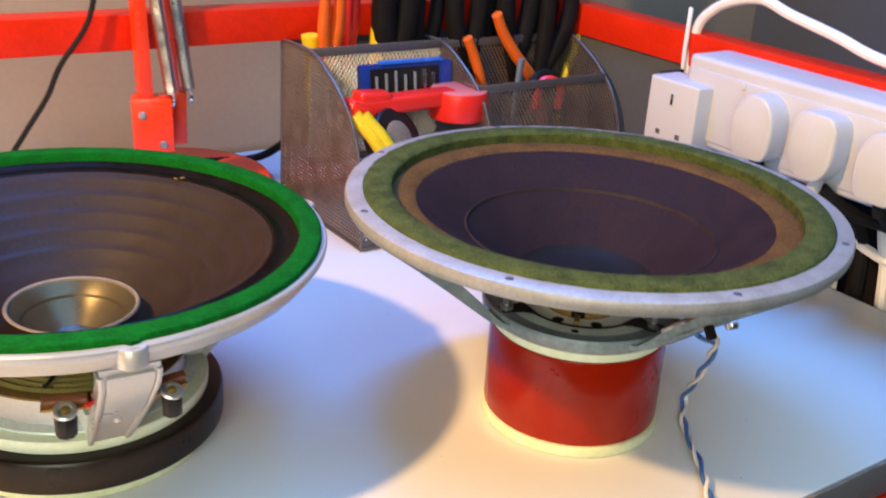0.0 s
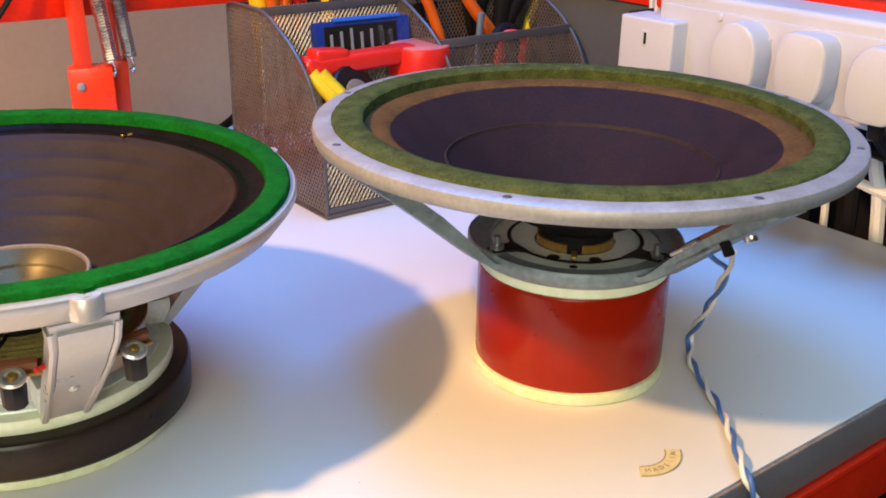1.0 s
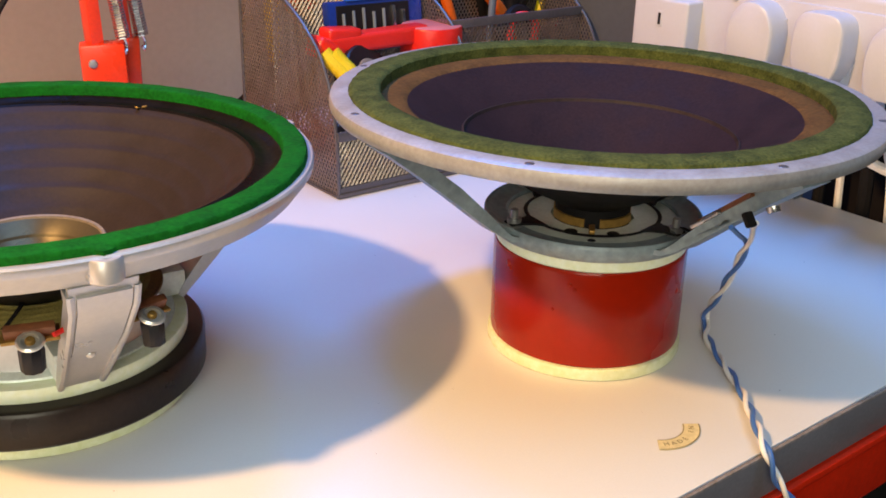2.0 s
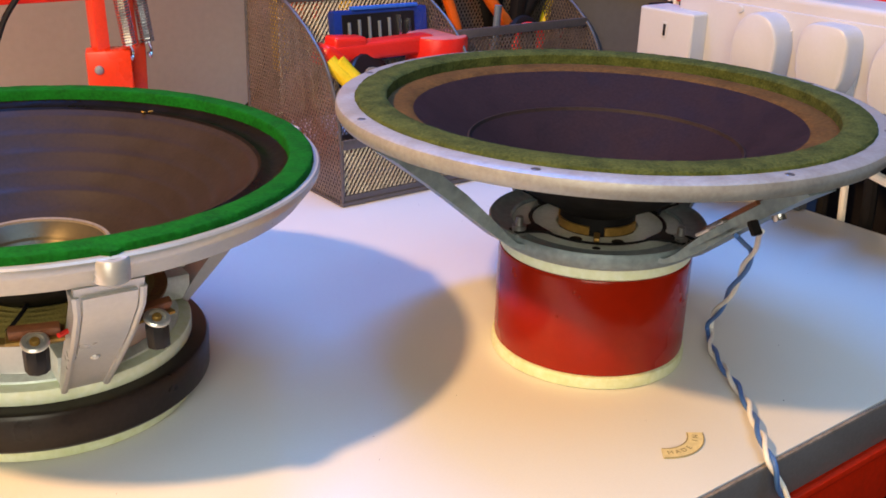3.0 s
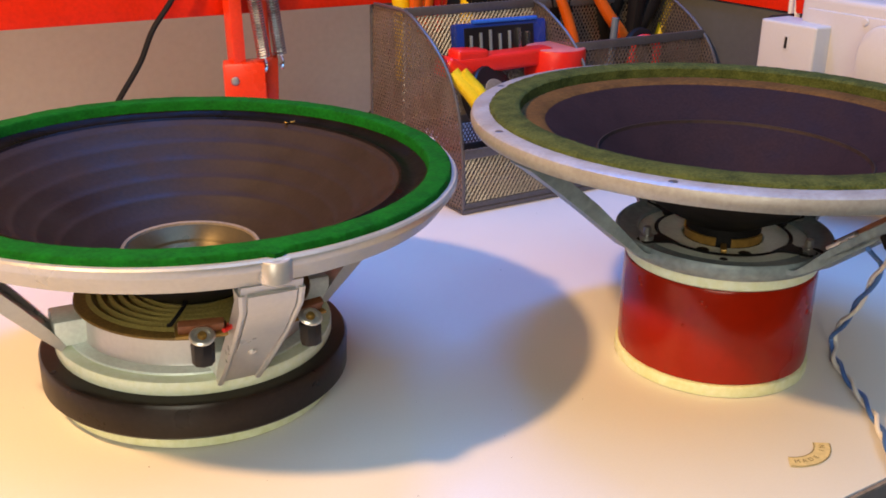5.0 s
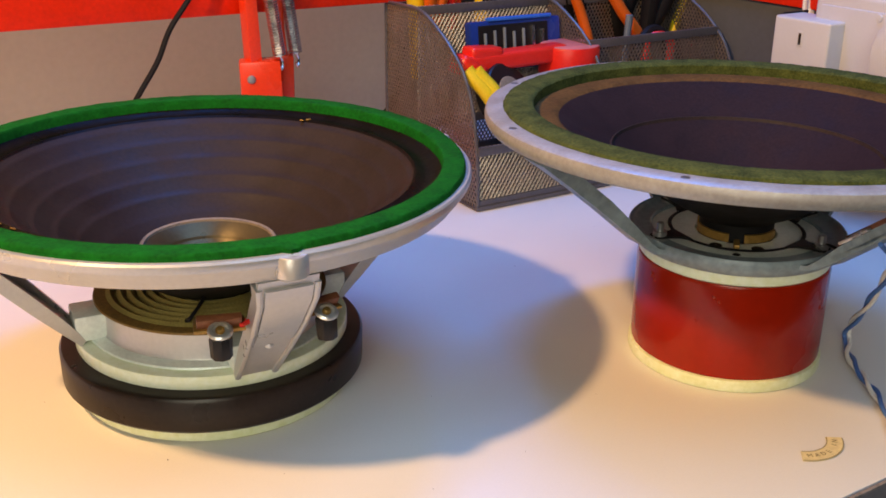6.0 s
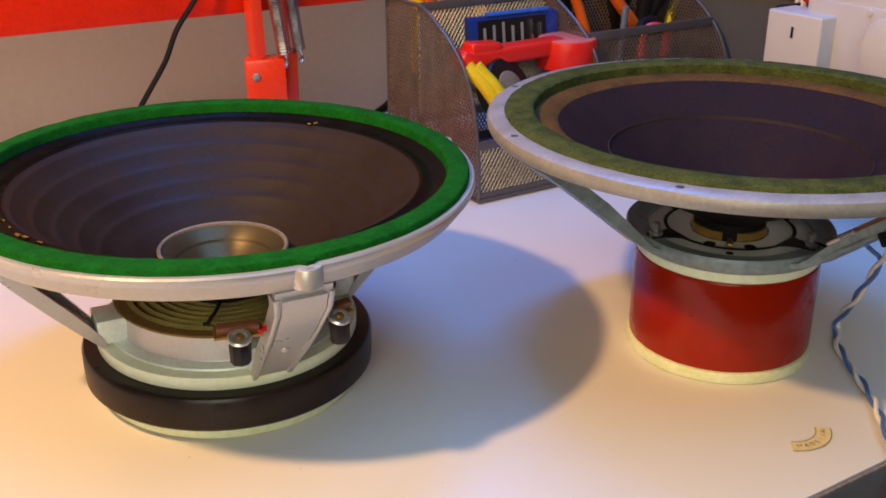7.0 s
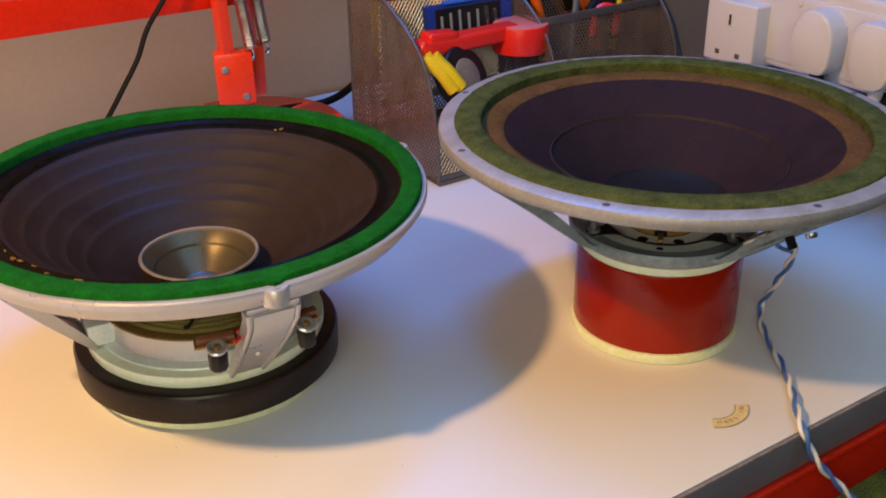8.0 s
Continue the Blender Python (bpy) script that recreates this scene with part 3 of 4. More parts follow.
# ---- the torn paper label ----
def paper_label():
    m = pose(-0.0440, -0.0975, 0.0003, 0, 0, 0)
    sheet = thing("paper_label", m, "small curved cream paper label lying on the worktop", "label")
    r0, r1 = 0.0155, 0.0245
    rot = spin(-83)
    part("paper", lathe([(r0, 0.0), (r1, 0.0), (r1, 0.0003), (r0, 0.0003)], 24, -48, 48, closed=True, m=rot), LABEL_PAPER, sheet)
    for r in (r0 + 0.0003, r1 - 0.0003):
        part("printed_line", lathe([(r - 0.00025, 0.0004), (r + 0.00025, 0.0004), (r + 0.00025, 0.00045), (r - 0.00025, 0.00045)], 20, -47, 47, closed=True, m=rot), INK, sheet)
    for k, ch in enumerate("MADE IN"):
        if ch == " ":
            continue
        cu = bpy.data.curves.new("letter", "FONT")
        cu.body, cu.size, cu.align_x, cu.align_y, cu.extrude = ch, 0.0042, "CENTER", "CENTER", 0.00004
        ob = new("letter_tmp", cu)
        me = bpy.data.meshes.new_from_object(ob.evaluated_get(bpy.context.evaluated_depsgraph_get()))
        bpy.data.objects.remove(ob)
        a = -36 + 12 * k
        me.transform(rot @ spin(a) @ pose(0.0198, 0, 0.00045, 0, 0, 90))
        me.materials.append(INK)
        lt = new("letter", me)
        lt.parent = sheet


paper_label()


# ---- desk organiser of wire mesh ----
CURVE = [(0.462, 0.0), (0.462, 0.157), (0.452, 0.160), (0.405, 0.161), (0.390, 0.158), (0.372, 0.150), (0.349, 0.137), (0.326, 0.117), (0.311, 0.090), (0.303, 0.060), (0.300, 0.030), (0.299, 0.0)]


def clip_line(poly, p, d):
    """The stretch of the line p + s d inside a convex polygon."""
    lo, hi = -9.0, 9.0
    c = (sum(q[0] for q in poly) / len(poly), sum(q[1] for q in poly) / len(poly))
    for a, b in zip(poly, poly[1:] + poly[:1]):
        n = (b[1] - a[1], a[0] - b[0])
        if n[0] * (c[0] - a[0]) + n[1] * (c[1] - a[1]) < 0:
            n = (-n[0], -n[1])
        den, num = n[0] * d[0] + n[1] * d[1], n[0] * (a[0] - p[0]) + n[1] * (a[1] - p[1])
        if abs(den) < 1e-12:
            if num > 0:
                return None
        elif den > 0:
            lo = max(lo, num / den)
        else:
            hi = min(hi, num / den)
    return (lo, hi) if hi - lo > 1e-4 else None


def lattice(poly, put, pitch=0.0042, w=0.0011, th=0.0007, angle=58, twist=0.0):
    """Diamond mesh: two sets of thin strips, clipped to the outline; put turns (a, b, depth) into a point. twist: how far the upper edge of a strip leans back."""
    bm = bmesh.new()
    for k, ang in enumerate((angle, 180 - angle)):
        d = (math.cos(radians(ang)), math.sin(radians(ang)))
        n = (-d[1], d[0])
        off = [n[0] * a + n[1] * b for a, b in poly]
        s = min(off) + pitch / 2
        while s < max(off):
            hit = clip_line(poly, (n[0] * s, n[1] * s), d)
            if hit:
                q = []
                for t in hit:
                    for e in (-w / 2, w / 2):
                        for h in (0.0, th):
                            q.append(bm.verts.new(put(n[0] * (s + e) + d[0] * t, n[1] * (s + e) + d[1] * t, h + k * th * 0.6 + (twist if (e > 0) == (k == 0) else 0.0))))
                for f in ((0, 1, 3, 2), (4, 6, 7, 5), (0, 4, 5, 1), (2, 3, 7, 6), (0, 2, 6, 4), (1, 5, 7, 3)):
                    bm.faces.new([q[i] for i in f])
            s += pitch
    return bm


def organiser():
    og = thing("desk_organiser", pose(0, 0, 0), "grey wire-mesh desk organiser full of hand tools", "desk organiser")
    x0, x1, x2 = 0.011, 0.157, 0.322

    def edge(points, r, name="edge_wire", material=FRAME_GREY):
        return part(name, tube(points, r, 8), material, og, "rounded steel edge")

    for x in (x0, x1, x2):
        part("mesh_panel", lattice([(y, z + 0.002) for y, z in CURVE], lambda a, b, h, x=x: Vector((x + h, a, b)), 0.0037, 0.0012), MESH, og, "diamond steel mesh side", kind="stuff")
        edge([(x, y, max(z, 0.002)) for y, z in [(q.x, q.y) for q in smooth_path([(y, z, 0) for y, z in CURVE[3:]], 4)]], 0.0016, "curved_edge")
        edge([(x, 0.462, 0.002), (x, 0.462, 0.158), (x, 0.456, 0.1605), (x, 0.405, 0.161)], 0.0016)

    def panel(xa, xb, y, za, zb, band=0.008, pitch=0.0037, twist=0.0):
        part("mesh_panel", lattice([(xa, za), (xb, za), (xb, zb), (xa, zb)], lambda a, b, h: Vector((a, y + h, b)), pitch, 0.0013, twist=twist), MESH, og, "diamond steel mesh panel", kind="stuff")
        part("top_band", box(xb - xa, 0.0028, band, pose((xa + xb) / 2, y, zb - band / 2), 0.0008), FRAME_GREY, og, "solid steel top band")
        part("bottom_band", box(xb - xa, 0.0028, band, pose((xa + xb) / 2, y, za + band / 2), 0.0008), FRAME_GREY, og, "solid steel bottom band")

    panel(x0, x1, 0.300, 0.001, 0.057, twist=0.0010)
    panel(x0, x1, 0.403, 0.05, 0.163, twist=0.0010)
    panel(x1, x2, 0.336, 0.001, 0.131)
    panel(x1, x2, 0.300, 0.001, 0.050)
    panel(x1, x2, 0.410, 0.05, 0.160)
    panel(x0, x2, 0.461, 0.002, 0.159)
    part("base_sheet", box(x2 - x0 + 0.004, 0.166, 0.0015, pose((x0 + x2) / 2, 0.3805, 0.0012), 0.0005), FRAME_GREY, og, "steel base sheet")
    part("front_bar", box(x2 - x0 + 0.004, 0.004, 0.004, pose((x0 + x2) / 2, 0.2985, 0.0022), 0.001), FRAME_GREY, og)


organiser()


# ---- tools in the organiser ----
def grip_tool(name, label, points, radii, material, flat=0.75, category="hand tool"):
    ob = thing(name, pose(0, 0, 0), label, category, "tools in the organiser")
    part("handle", tube(smooth_path(points, 6), 0.006, 12, radii=[radii[0] + (radii[-1] - radii[0]) * i / (6 * (len(points) - 1)) for i in range(6 * (len(points) - 1) + 1)], flat=flat), material, ob)
    return ob


def pliers(label, base, a, b, material, head=BLACK_SOFT, r=0.0075):
    """Two grips that rise from the jaws in the pocket."""
    ob = thing("pliers", pose(0, 0, 0), label, "pliers", "tools in the organiser")
    base, a, b = Vector(base), Vector(a), Vector(b)
    part("nose", tube([base, base + Vector((0, 0, 0.03)), base + Vector((0, 0, 0.055))], 0.008, 8, radii=[0.003, 0.008, 0.010], flat=0.5), STEEL, ob, "steel nose")
    for q in (a, b):
        j = base + Vector((0, 0, 0.052))
        mid = j.lerp(q, 0.45) + Vector(((q.x - base.x) * 0.35, 0, 0.0))
        pts = smooth_path([j, mid, j.lerp(q, 0.8) + Vector(((q.x - base.x) * 0.1, 0, 0)), q], 6)
        part("grip", tube(pts, r, 12, radii=[r * (0.72 + 0.28 * math.sin(math.pi * min(1.0, 0.15 + i / (len(pts) - 1)))) for i in range(len(pts))], flat=0.7), material, ob, "curved plastic grip")
    return ob


pliers("pliers with orange plastic grips in the mesh pocket", (0.044, 0.425, 0.08), (0.032, 0.415, 0.215), (0.052, 0.42, 0.232), ORANGE, r=0.0085)
pliers("red-gripped pliers standing in the mesh pocket", (0.064, 0.43, 0.08), (0.060, 0.42, 0.235), (0.075, 0.435, 0.24), RED_PLASTIC, r=0.008)
grip_tool("nippers", "nippers with a rounded orange grip in the organiser", [(0.222, 0.395, 0.05), (0.208, 0.397, 0.110), (0.198, 0.399, 0.140), (0.187, 0.400, 0.163)], (0.0075, 0.0068), ORANGE, 0.75, "nippers")
grip_tool("nippers", "large nippers with a leaning orange grip in the organiser", [(0.288, 0.392, 0.07), (0.276, 0.396, 0.111), (0.250, 0.399, 0.142), (0.232, 0.400, 0.166), (0.222, 0.400, 0.185)], (0.0085, 0.0075), ORANGE, 0.75, "nippers")
pliers("black-handled cutters standing in the organiser", (0.115, 0.43, 0.06), (0.100, 0.42, 0.26), (0.132, 0.42, 0.25), BLACK_SOFT, r=0.0175)
pliers("black-handled pliers standing in the organiser", (0.205, 0.42, 0.06), (0.180, 0.42, 0.25), (0.215, 0.42, 0.26), BLACK_SOFT, r=0.014)
pliers("black-handled crimpers standing in the organiser", (0.262, 0.42, 0.06), (0.245, 0.42, 0.255), (0.285, 0.42, 0.245), BLACK_SOFT, r=0.016)
pliers("long black-handled pliers leaning in the organiser", (0.285, 0.40, 0.06), (0.290, 0.40, 0.225), (0.325, 0.40, 0.235), BLACK_SOFT, r=0.013)
pliers("black-handled snips in the mesh pocket", (0.150, 0.435, 0.06), (0.146, 0.43, 0.262), (0.172, 0.43, 0.24), BLACK_SOFT, r=0.011)
for px, py, lean, rr in ((0.228, 0.436, 0.004, 0.013), (0.262, 0.438, -0.006, 0.012), (0.306, 0.430, 0.010, 0.013)):
    grip_tool("screwdriver", "thick black-handled screwdriver standing in the organiser", [(px, py, 0.012), (px + lean * 0.3, py, 0.09), (px + lean * 0.7, py, 0.16), (px + lean, py, 0.24)], (rr * 0.8, rr), BLACK_SOFT, 1.0, "screwdriver")
grip_tool("screwdriver", "yellow-handled screwdriver upright in the organiser", [(0.316, 0.40, 0.06), (0.322, 0.40, 0.11), (0.335, 0.40, 0.150), (0.345, 0.40, 0.165)], (0.004, 0.0055), YELLOW, 1.0, "screwdriver")
grip_tool("screwdriver", "short yellow-handled screwdriver behind the blue case", [(0.095, 0.425, 0.10), (0.098, 0.425, 0.16), (0.100, 0.425, 0.178)], (0.009, 0.010), YELLOW, 1.0, "screwdriver")
grip_tool("screwdriver", "yellow-handled driver in the mesh pocket", [(0.034, 0.44, 0.09), (0.030, 0.437, 0.15), (0.028, 0.436, 0.168)], (0.008, 0.009), YELLOW, 1.0, "screwdriver")
grip_tool("tweezers", "slate-grey plastic spudger standing in the organiser", [(0.232, 0.378, 0.03), (0.237, 0.378, 0.08), (0.243, 0.380, 0.142)], (0.0070, 0.0082), SLATE, 0.45, "tool")
grip_tool("flush_cutter", "yellow-gripped flush cutter leaning on the mesh edge", [(0.042, 0.318, 0.084), (0.033, 0.324, 0.099), (0.026, 0.329, 0.108), (0.020, 0.334, 0.117)], (0.0085, 0.0075), YELLOW, 0.8, "cutter")
part("handle", tube(smooth_path([(0.050, 0.318, 0.085), (0.041, 0.323, 0.099), (0.034, 0.328, 0.108), (0.028, 0.332, 0.116)], 6), 0.0075, 12, flat=0.8), YELLOW, bpy.data.objects["flush_cutter"])


def bit_case():
    ob = thing("bit_case", pose(0.104, 0.384, 0.133, -8, 0, -2), "dark blue plastic screwdriver bit case with steel bits", "bit case")
    part("tray", box(0.100, 0.012, 0.046, pose(0, 0, -0.008), 0.003), BLUE, ob)
    # the thin highlight along the lid is painted as a brighter blue
    part("lid", box(0.070, 0.007, 0.0035, pose(0.004, -0.004, 0.0160), 0.0012), BLUE_HIGHLIGHT, ob, "blue lid edge with its highlight in the colour")
    part("window", box(0.076, 0.003, 0.026, pose(-0.004, -0.0065, -0.002), 0.001), BLACK, ob, "dark insert")
    for k in range(7):
        part("bit", tube([(-0.036 + 0.0105 * k, -0.0085, -0.016), (-0.036 + 0.0105 * k, -0.0085, 0.004 + 0.002 * (k % 3))], 0.0024 if k > 4 else 0.0015, 6), CHROME if k > 4 else SLATE, ob, "screwdriver bit")


bit_case()


def tape_dispenser():
    ob = thing("tape_dispenser", pose(0, 0, 0), "bright red plastic tape holder with a pinkish roll", "tape dispenser")
    part("body", box(0.118, 0.020, 0.016, pose(0.078, 0.352, 0.119, 0, -1, 0), 0.004, 3), RED_PLASTIC, ob)
    part("nose", box(0.030, 0.022, 0.018, pose(0.032, 0.351, 0.114, 0, 30, 0), 0.005, 3), RED_PLASTIC, ob)
    part("cutter_hump", box(0.034, 0.019, 0.012, pose(0.048, 0.352, 0.1265, 0, 4, 0), 0.004, 3), RED_PLASTIC, ob)
    roll = part("roll", rounded_cyl(0.0285, 0.098, 0.126, 0.002, 48), RED_PLASTIC, ob, "glossy red tape roll")
    roll.location = (0.146, 0.352, 0)
    face = part("roll_face", lathe([(0.0001, 0.1264), (0.0262, 0.1266), (0.0275, 0.1258)], 48), PINK, ob, "pinkish tape edge")
    face.location = (0.146, 0.352, 0)


tape_dispenser()


def tape_roll():
    ob = thing("tape_roll", pose(0.062, 0.336, 0.088, 62, 0, 20), "roll of black insulating tape with a pale core", "tape roll")
    part("tape", rounded_cyl(0.030, -0.009, 0.009, 0.0015, 48, 0.0165), BLACK, ob)
    part("core", rounded_cyl(0.0165, -0.0085, 0.0105, 0.001, 32), CUP_LIP, ob, "pale cardboard core")


tape_roll()


def red_black_plug():
    ob = thing("test_lead", pose(0.272, 0.365, 0.112), "red and black test lead coiled in the organiser", "test lead")
    part("red_lead", tube(smooth_path([(-0.018, 0, -0.02), (-0.012, 0.004, 0.004), (0.0, 0, 0.010), (0.012, -0.004, 0.002), (0.014, 0, -0.022)], 6), 0.0042, 8), RED_PLASTIC, ob, "red lead")
    part("black_lead", tube(smooth_path([(-0.03, 0.01, -0.03), (-0.022, 0.006, 0.0), (-0.004, 0.010, 0.014), (0.014, 0.008, 0.006), (0.024, 0.01, -0.03)], 6), 0.005, 8), BLACK_SOFT, ob, "black lead")
    part("clip", box(0.004, 0.004, 0.020, pose(0.03, -0.02, 0.008, 10, 20, 0), 0.001), CHROME, ob, "bright clip")


red_black_plug()


# ---- the lamp on the bench ----
def desk_lamp():
    lp = thing("desk_lamp", pose(0.009, 0.016, 0), "red spring-arm desk lamp with chrome springs standing on the bench", "desk lamp")
    part("base", lathe([(0.0001, 0.0), (0.100, 0.0), (0.104, 0.004), (0.103, 0.013), (0.096, 0.021), (0.03, 0.027), (0.0001, 0.028)], 96, m=pose(-0.097, 0.490, 0)), LAMP_RED, lp, "round red enamelled base")
    part("stem", tube([(-0.122, 0.442, 0.02), (-0.122, 0.437, 0.085)], 0.009, 16), LAMP_RED, lp)
    brk = part("bracket", box(0.036, 0.022, 0.050, pose(-0.1360, 0.424, 0.0975, 0, -1, -20), 0.003), LAMP_RED, lp, "folded red bracket")
    part("bracket_cheek", box(0.016, 0.024, 0.050, pose(-0.1085, 0.436, 0.0985, 0, 1, -20), 0.003), LAMP_RED, brk)
    part("bracket_screw", lathe([(0.0001, 0.0016), (0.003, 0.0014), (0.0038, 0.0006), (0.0039, 0.0)], 16, m=pose(-0.1478, 0.4165, 0.107, 90, 0, -20)), STEEL, brk, "slotted steel screw")
    part("bracket_screw", lathe([(0.0001, 0.0016), (0.003, 0.0014), (0.0038, 0.0006), (0.0039, 0.0)], 16, m=pose(-0.1315, 0.4108, 0.080, 90, 0, -20)), STEEL, brk)
    for a, b, w in ((Vector((-0.1400, 0.4270, 0.085)), Vector((-0.1545, 0.4225, 0.46)), 0.0180), (Vector((-0.1105, 0.432, 0.09)), Vector((-0.135, 0.431, 0.46)), 0.008)):
        m = Matrix.Translation((a + b) / 2) @ (b - a).to_track_quat("Z", "Y").to_matrix().to_4x4() @ pose(0, 0, 0, 0, 0, -20)
        part("arm_bar", box(w, 0.011, (b - a).length, m, 0.0015), LAMP_RED, lp, "red square-tube arm")
    for a in (Vector((-0.1225, 0.412, 0.126)), Vector((-0.1005, 0.4270, 0.124))):
        b = a + Vector((-0.042, 0.0, 0.33))
        pts, turns = [], 146
        ax = (b - a).normalized()
        s = ax.orthogonal().normalized()
        u = ax.cross(s)
        for i in range(turns * 8 + 1):
            w = 2 * math.pi * i / 8
            pts.append(a.lerp(b, i / (turns * 8)) + (s * math.cos(w) + u * math.sin(w)) * 0.0055)
        sp = part("spring", tube(pts, 0.0009, 5), CHROME, lp, "bright chrome coil spring")
        hook = smooth_path([a + ax * 0.002, a - ax * 0.006 + s * 0.004, a - ax * 0.012, a - ax * 0.008 - s * 0.003], 5)
        part("spring_hook", tube(hook, 0.0012, 6), CHROME, sp)


desk_lamp()


# ---- power strip with its plugs, on the side rail ----
def power_strip():
    ps = thing("power_strip", pose(0, 0, 0), "white multi-socket power strip fixed to the red side rail", "power strip")
    part("body", box(0.052, 0.56, 0.078, pose(0.301, -0.096, 0.148), 0.005, 3), WHITE, ps)
    part("face_plate", box(0.004, 0.545, 0.060, pose(0.2745, -0.096, 0.146), 0.0015), WHITE, ps)
    for k in range(4):
        part("socket", box(0.0025, 0.038, 0.040, pose(0.2718, 0.0865 - 0.0597 * k, 0.143), 0.001), WHITE, ps)
    part("end_screw", lathe([(0.0001, 0.0012), (0.0028, 0.001), (0.0034, 0.0)], 12, m=pose(0.2722, 0.118, 0.172, 0, -90, 0)), WHITE, ps)


def usb_charger():
    ch = thing("usb_charger", pose(0.2715, 0.178, 0.1355), "white square charger plug with one port", "charger")
    part("body", box(0.035, 0.058, 0.058, pose(0, 0, 0), 0.0025, 3), WHITE, ch)
    part("back_half", box(0.020, 0.0565, 0.0565, pose(0.008, 0, 0), 0.0015), WHITE, ch)
    part("port", box(0.0012, 0.0058, 0.0130, pose(-0.0174, 0.000, 0.0125), 0.0004), WHITE, ch, "white-rimmed port")
    part("port_slot", box(0.0012, 0.0028, 0.0098, pose(-0.01765, 0.000, 0.0125), 0.0003), BLACK, ch)
    # added black plate that draws the dark gap at the charger's side
    part("shadow_gap_strip", box(0.030, 0.0026, 0.060, pose(0.010, 0.0304, 0), 0.0006), BLACK, ch, "black strip for the shaded gap beside the charger")
    for y in (-0.012, 0.012):
        part("marking", box(0.0004, 0.005, 0.0045, pose(-0.0176, y, -0.0195)), FRAME_GREY, ch)


def plug(y, z, label, narrow):
    pl = thing("mains_plug", pose(0.262, y, z), label, "plug", "plugs in the power strip")
    pts = []
    for k in range(40):
        a = 2 * math.pi * k / 40
        cx, cz = math.cos(a), math.sin(a)
        e = 0.95 if cz > 0 and narrow < 0.2 else (0.42 if narrow < 0.2 else 0.55)
        py, pz = math.copysign(abs(cx) ** e, cx) * 0.0210, math.copysign(abs(cz) ** e, cz) * 0.0275
        if pz < 0:
            py *= 1 - narrow * (pz / 0.0275) ** 2
        pts.append((py, pz))
    bm = bmesh.new()
    rows = [[bm.verts.new((x, y_ * s, z_ * s)) for y_, z_ in pts] for x, s in ((0.011, 0.97), (-0.002, 1.0), (-0.009, 0.99), (-0.0112, 0.965), (-0.0120, 0.92))]
    for a, b in zip(rows, rows[1:]):
        for k in range(40):
            bm.faces.new((a[k], a[(k + 1) % 40], b[(k + 1) % 40], b[k]))
    bm.faces.new(rows[0])
    bm.faces.new(rows[-1])
    part("body", bm, WHITE, pl)
    part("cord_grip", tube([(0.004, 0, -0.024), (0.004, 0, -0.040)], 0.0065, 12, radii=[0.0075, 0.0052]), BLACK_SOFT if narrow < 0.2 else WHITE, pl)


power_strip()
usb_charger()
plug(0.086, 0.1475, "white rounded mains plug in the power strip", 0.12)
plug(0.027, 0.1475, "white mains plug with chamfered foot", 0.32)
plug(-0.033, 0.1475, "white rounded mains plug near the strip's middle", 0.12)
plug(-0.093, 0.1475, "white mains plug at the strip's end", 0.2)


# ---- cables ----
def cable(points, r, material, label, sides=8):
    c = thing("cable", pose(0, 0, 0), label, "cable")
    part("sheath", tube(smooth_path(points, 8), r, sides), material, c)


cable([(-0.165, 0.445, 0.235), (-0.178, 0.442, 0.190), (-0.204, 0.440, 0.155), (-0.217, 0.440, 0.129), (-0.238, 0.440, 0.099), (-0.262, 0.452, 0.055), (-0.272, 0.470, 0.006), (-0.20, 0.50, 0.0055)], 0.0024, BLACK_SOFT, "thin black lamp cable hanging in front of the rail")
cable([(-0.090, 0.475, 0.026), (-0.062, 0.50, 0.032), (-0.030, 0.53, 0.022), (0.012, 0.54, 0.016), (0.030, 0.52, 0.030), (0.040, 0.50, 0.055), (0.044, 0.49, 0.11)], 0.0042, BLACK_SOFT, "black cable looping behind the organiser")
cable([(0.333, 0.236, 0.150), (0.336, 0.234, 0.196), (0.338, 0.220, 0.216), (0.340, 0.198, 0.228), (0.340, 0.167, 0.234), (0.340, 0.134, 0.226), (0.340, 0.086, 0.217), (0.340, 0.036, 0.206), (0.340, -0.06, 0.200), (0.345, -0.20, 0.19)], 0.0048, CORD_WHITE, "white cable arching over the power strip")
cable([(0.330, 0.240, 0.215), (0.3265, 0.237, 0.195), (0.3265, 0.236, 0.160), (0.335, 0.236, 0.12)], 0.0022, CORD_WHITE, "thin white cable tied over the side rail")
cable([(0.360, 0.022, 0.125), (0.358, 0.018, 0.09), (0.358, 0.010, 0.055), (0.360, 0.004, 0.03), (0.362, -0.004, -0.06)], 0.006, CORD_WHITE, "thick white cable hanging beside the worktop")
cable([(0.356, 0.035, 0.046), (0.356, 0.012, 0.041), (0.356, -0.02, 0.036), (0.357, -0.07, 0.020)], 0.0046, CORD_WHITE, "white cable crossing beside the worktop")
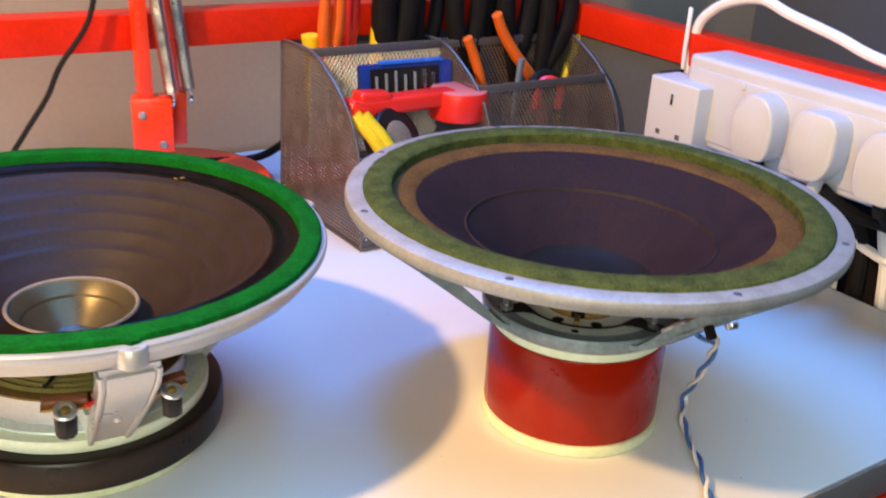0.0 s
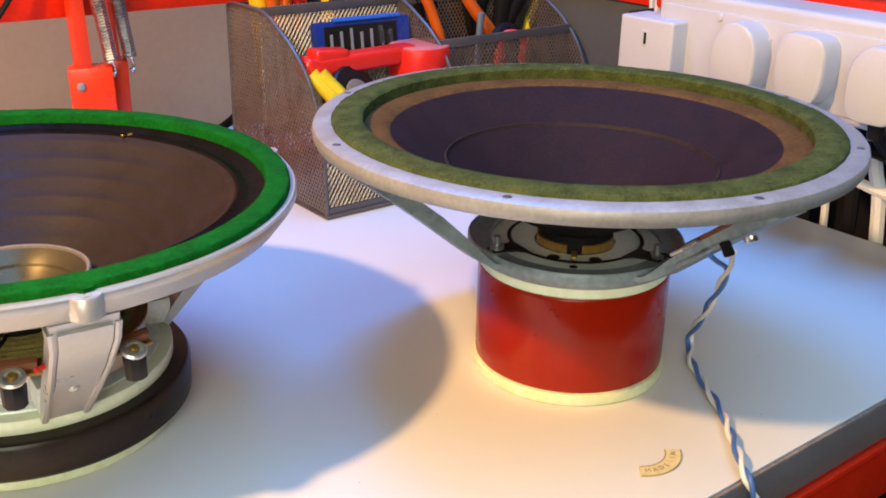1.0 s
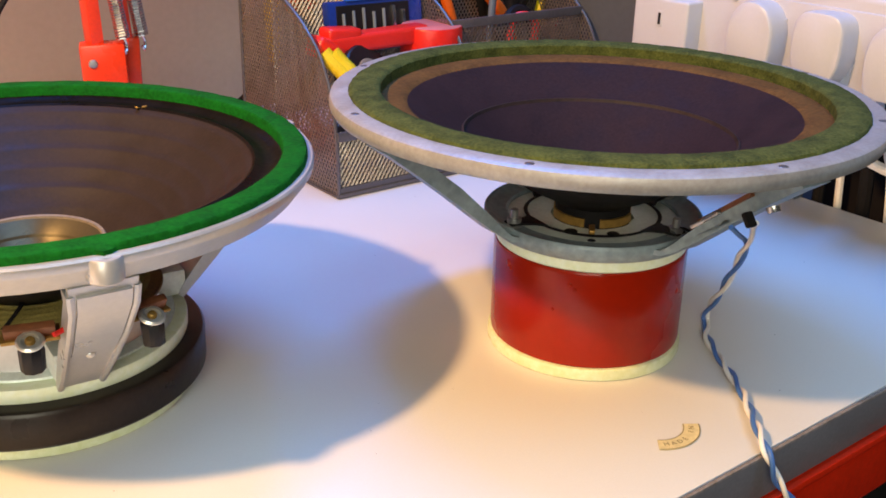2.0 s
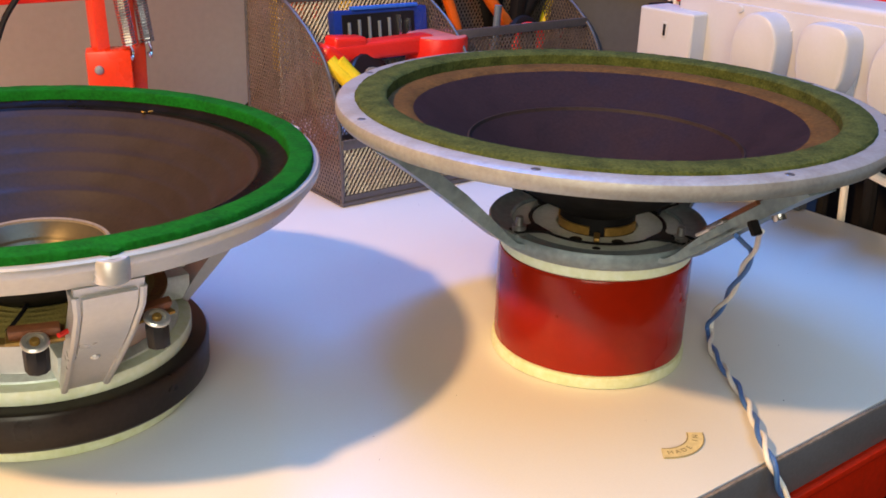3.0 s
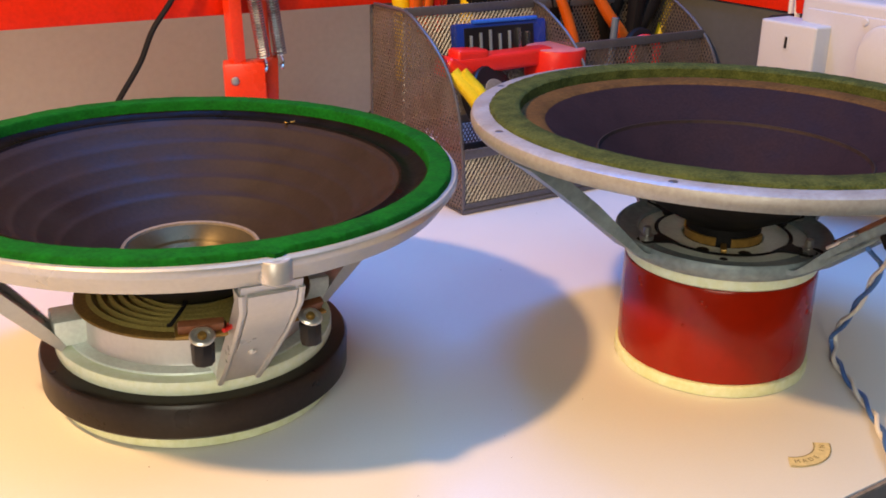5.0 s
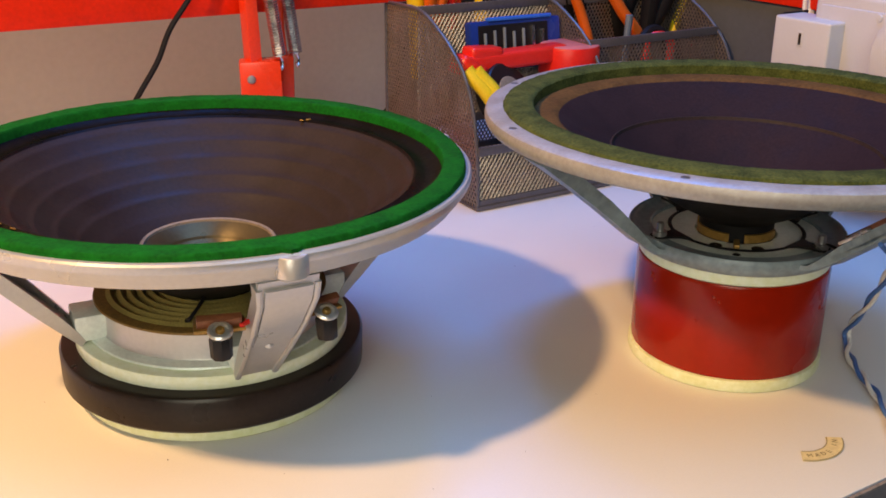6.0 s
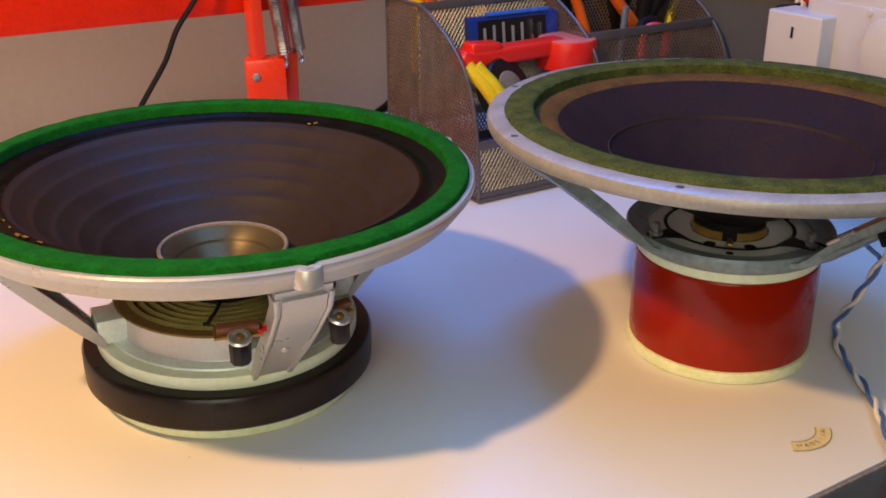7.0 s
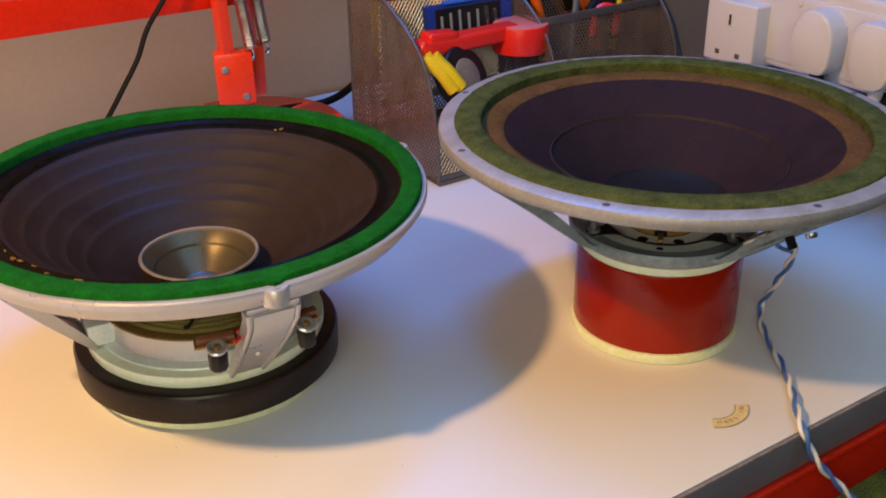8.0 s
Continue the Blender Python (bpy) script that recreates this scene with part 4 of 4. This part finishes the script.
cable([(0.358, 0.052, 0.05), (0.358, 0.050, 0.02), (0.360, 0.048, -0.03)], 0.0034, CORD_WHITE, "thin white cable end beside the worktop")
for y0, y1, r in ((0.086, 0.075, 0.005), (0.030, 0.032, 0.006), (0.022, -0.012, 0.006), (-0.033, -0.036, 0.006), (-0.093, -0.085, 0.005)):
    cable([(0.268, y0, 0.112), (0.290, (y0 + y1) / 2, 0.094), (0.345, y1, 0.070), (0.362, y1 - 0.004, 0.02), (0.364, y1, -0.12)], r, BLACK_SOFT, "black mains lead hanging behind the worktop edge")


# ---- the shelf below and what stands on it ----
tagged(link(box(2.3, 0.62, 0.02, pose(-0.852, 0.22, -0.43), 0.002), "lower_shelf", RED_STEEL), "red steel shelf under the worktop", "shelf", kind="structure")


def tin_box():
    tb = thing("card_box", pose(0.36, -0.03, -0.42), "green and yellow printed card box on the lower shelf", "box")
    part("body", box(0.16, 0.14, 0.10, pose(0, 0, 0.05), 0.003), GREENBOX, tb)
    part("lid", box(0.164, 0.144, 0.02, pose(0, 0, 0.105), 0.003), GREENBOX, tb)


def white_reel():
    wr = thing("solder_reel", pose(0.46, 0.0, -0.335, 12, 0, 0), "white plastic reel lying on the card box", "reel")
    for z in (0.0, 0.03):
        part("flange", rounded_cyl(0.06, z, z + 0.003, 0.001, 48, 0.012), WHITE, wr)
    part("hub", rounded_cyl(0.03, 0.003, 0.03, 0.001, 32, 0.012), RED_PLASTIC, wr)


tin_box()
white_reel()


# ---- dust on the worktop ----
def dust():
    rnd = random.Random(5)
    bm = bmesh.new()
    for k in range(46):
        x, y = rnd.uniform(-0.62, 0.32), rnd.uniform(-0.14, 0.29)
        if math.hypot(x, y) < 0.065 or math.hypot(x - LC[0], y - LC[1]) < 0.095:
            continue
        r = rnd.uniform(0.00012, 0.00034)
        join(bm, lathe([(r, 0.0002), (r * 0.8, r * 0.8 + 0.0002), (0.00005, r + 0.0002)], 6, m=pose(x, y, 0, 0, 0, rnd.uniform(0, 90))))
    tagged(link(bm, "dust", FRAME_GREY), "fine dark dust specks on the worktop", "dust", kind="stuff")


dust()
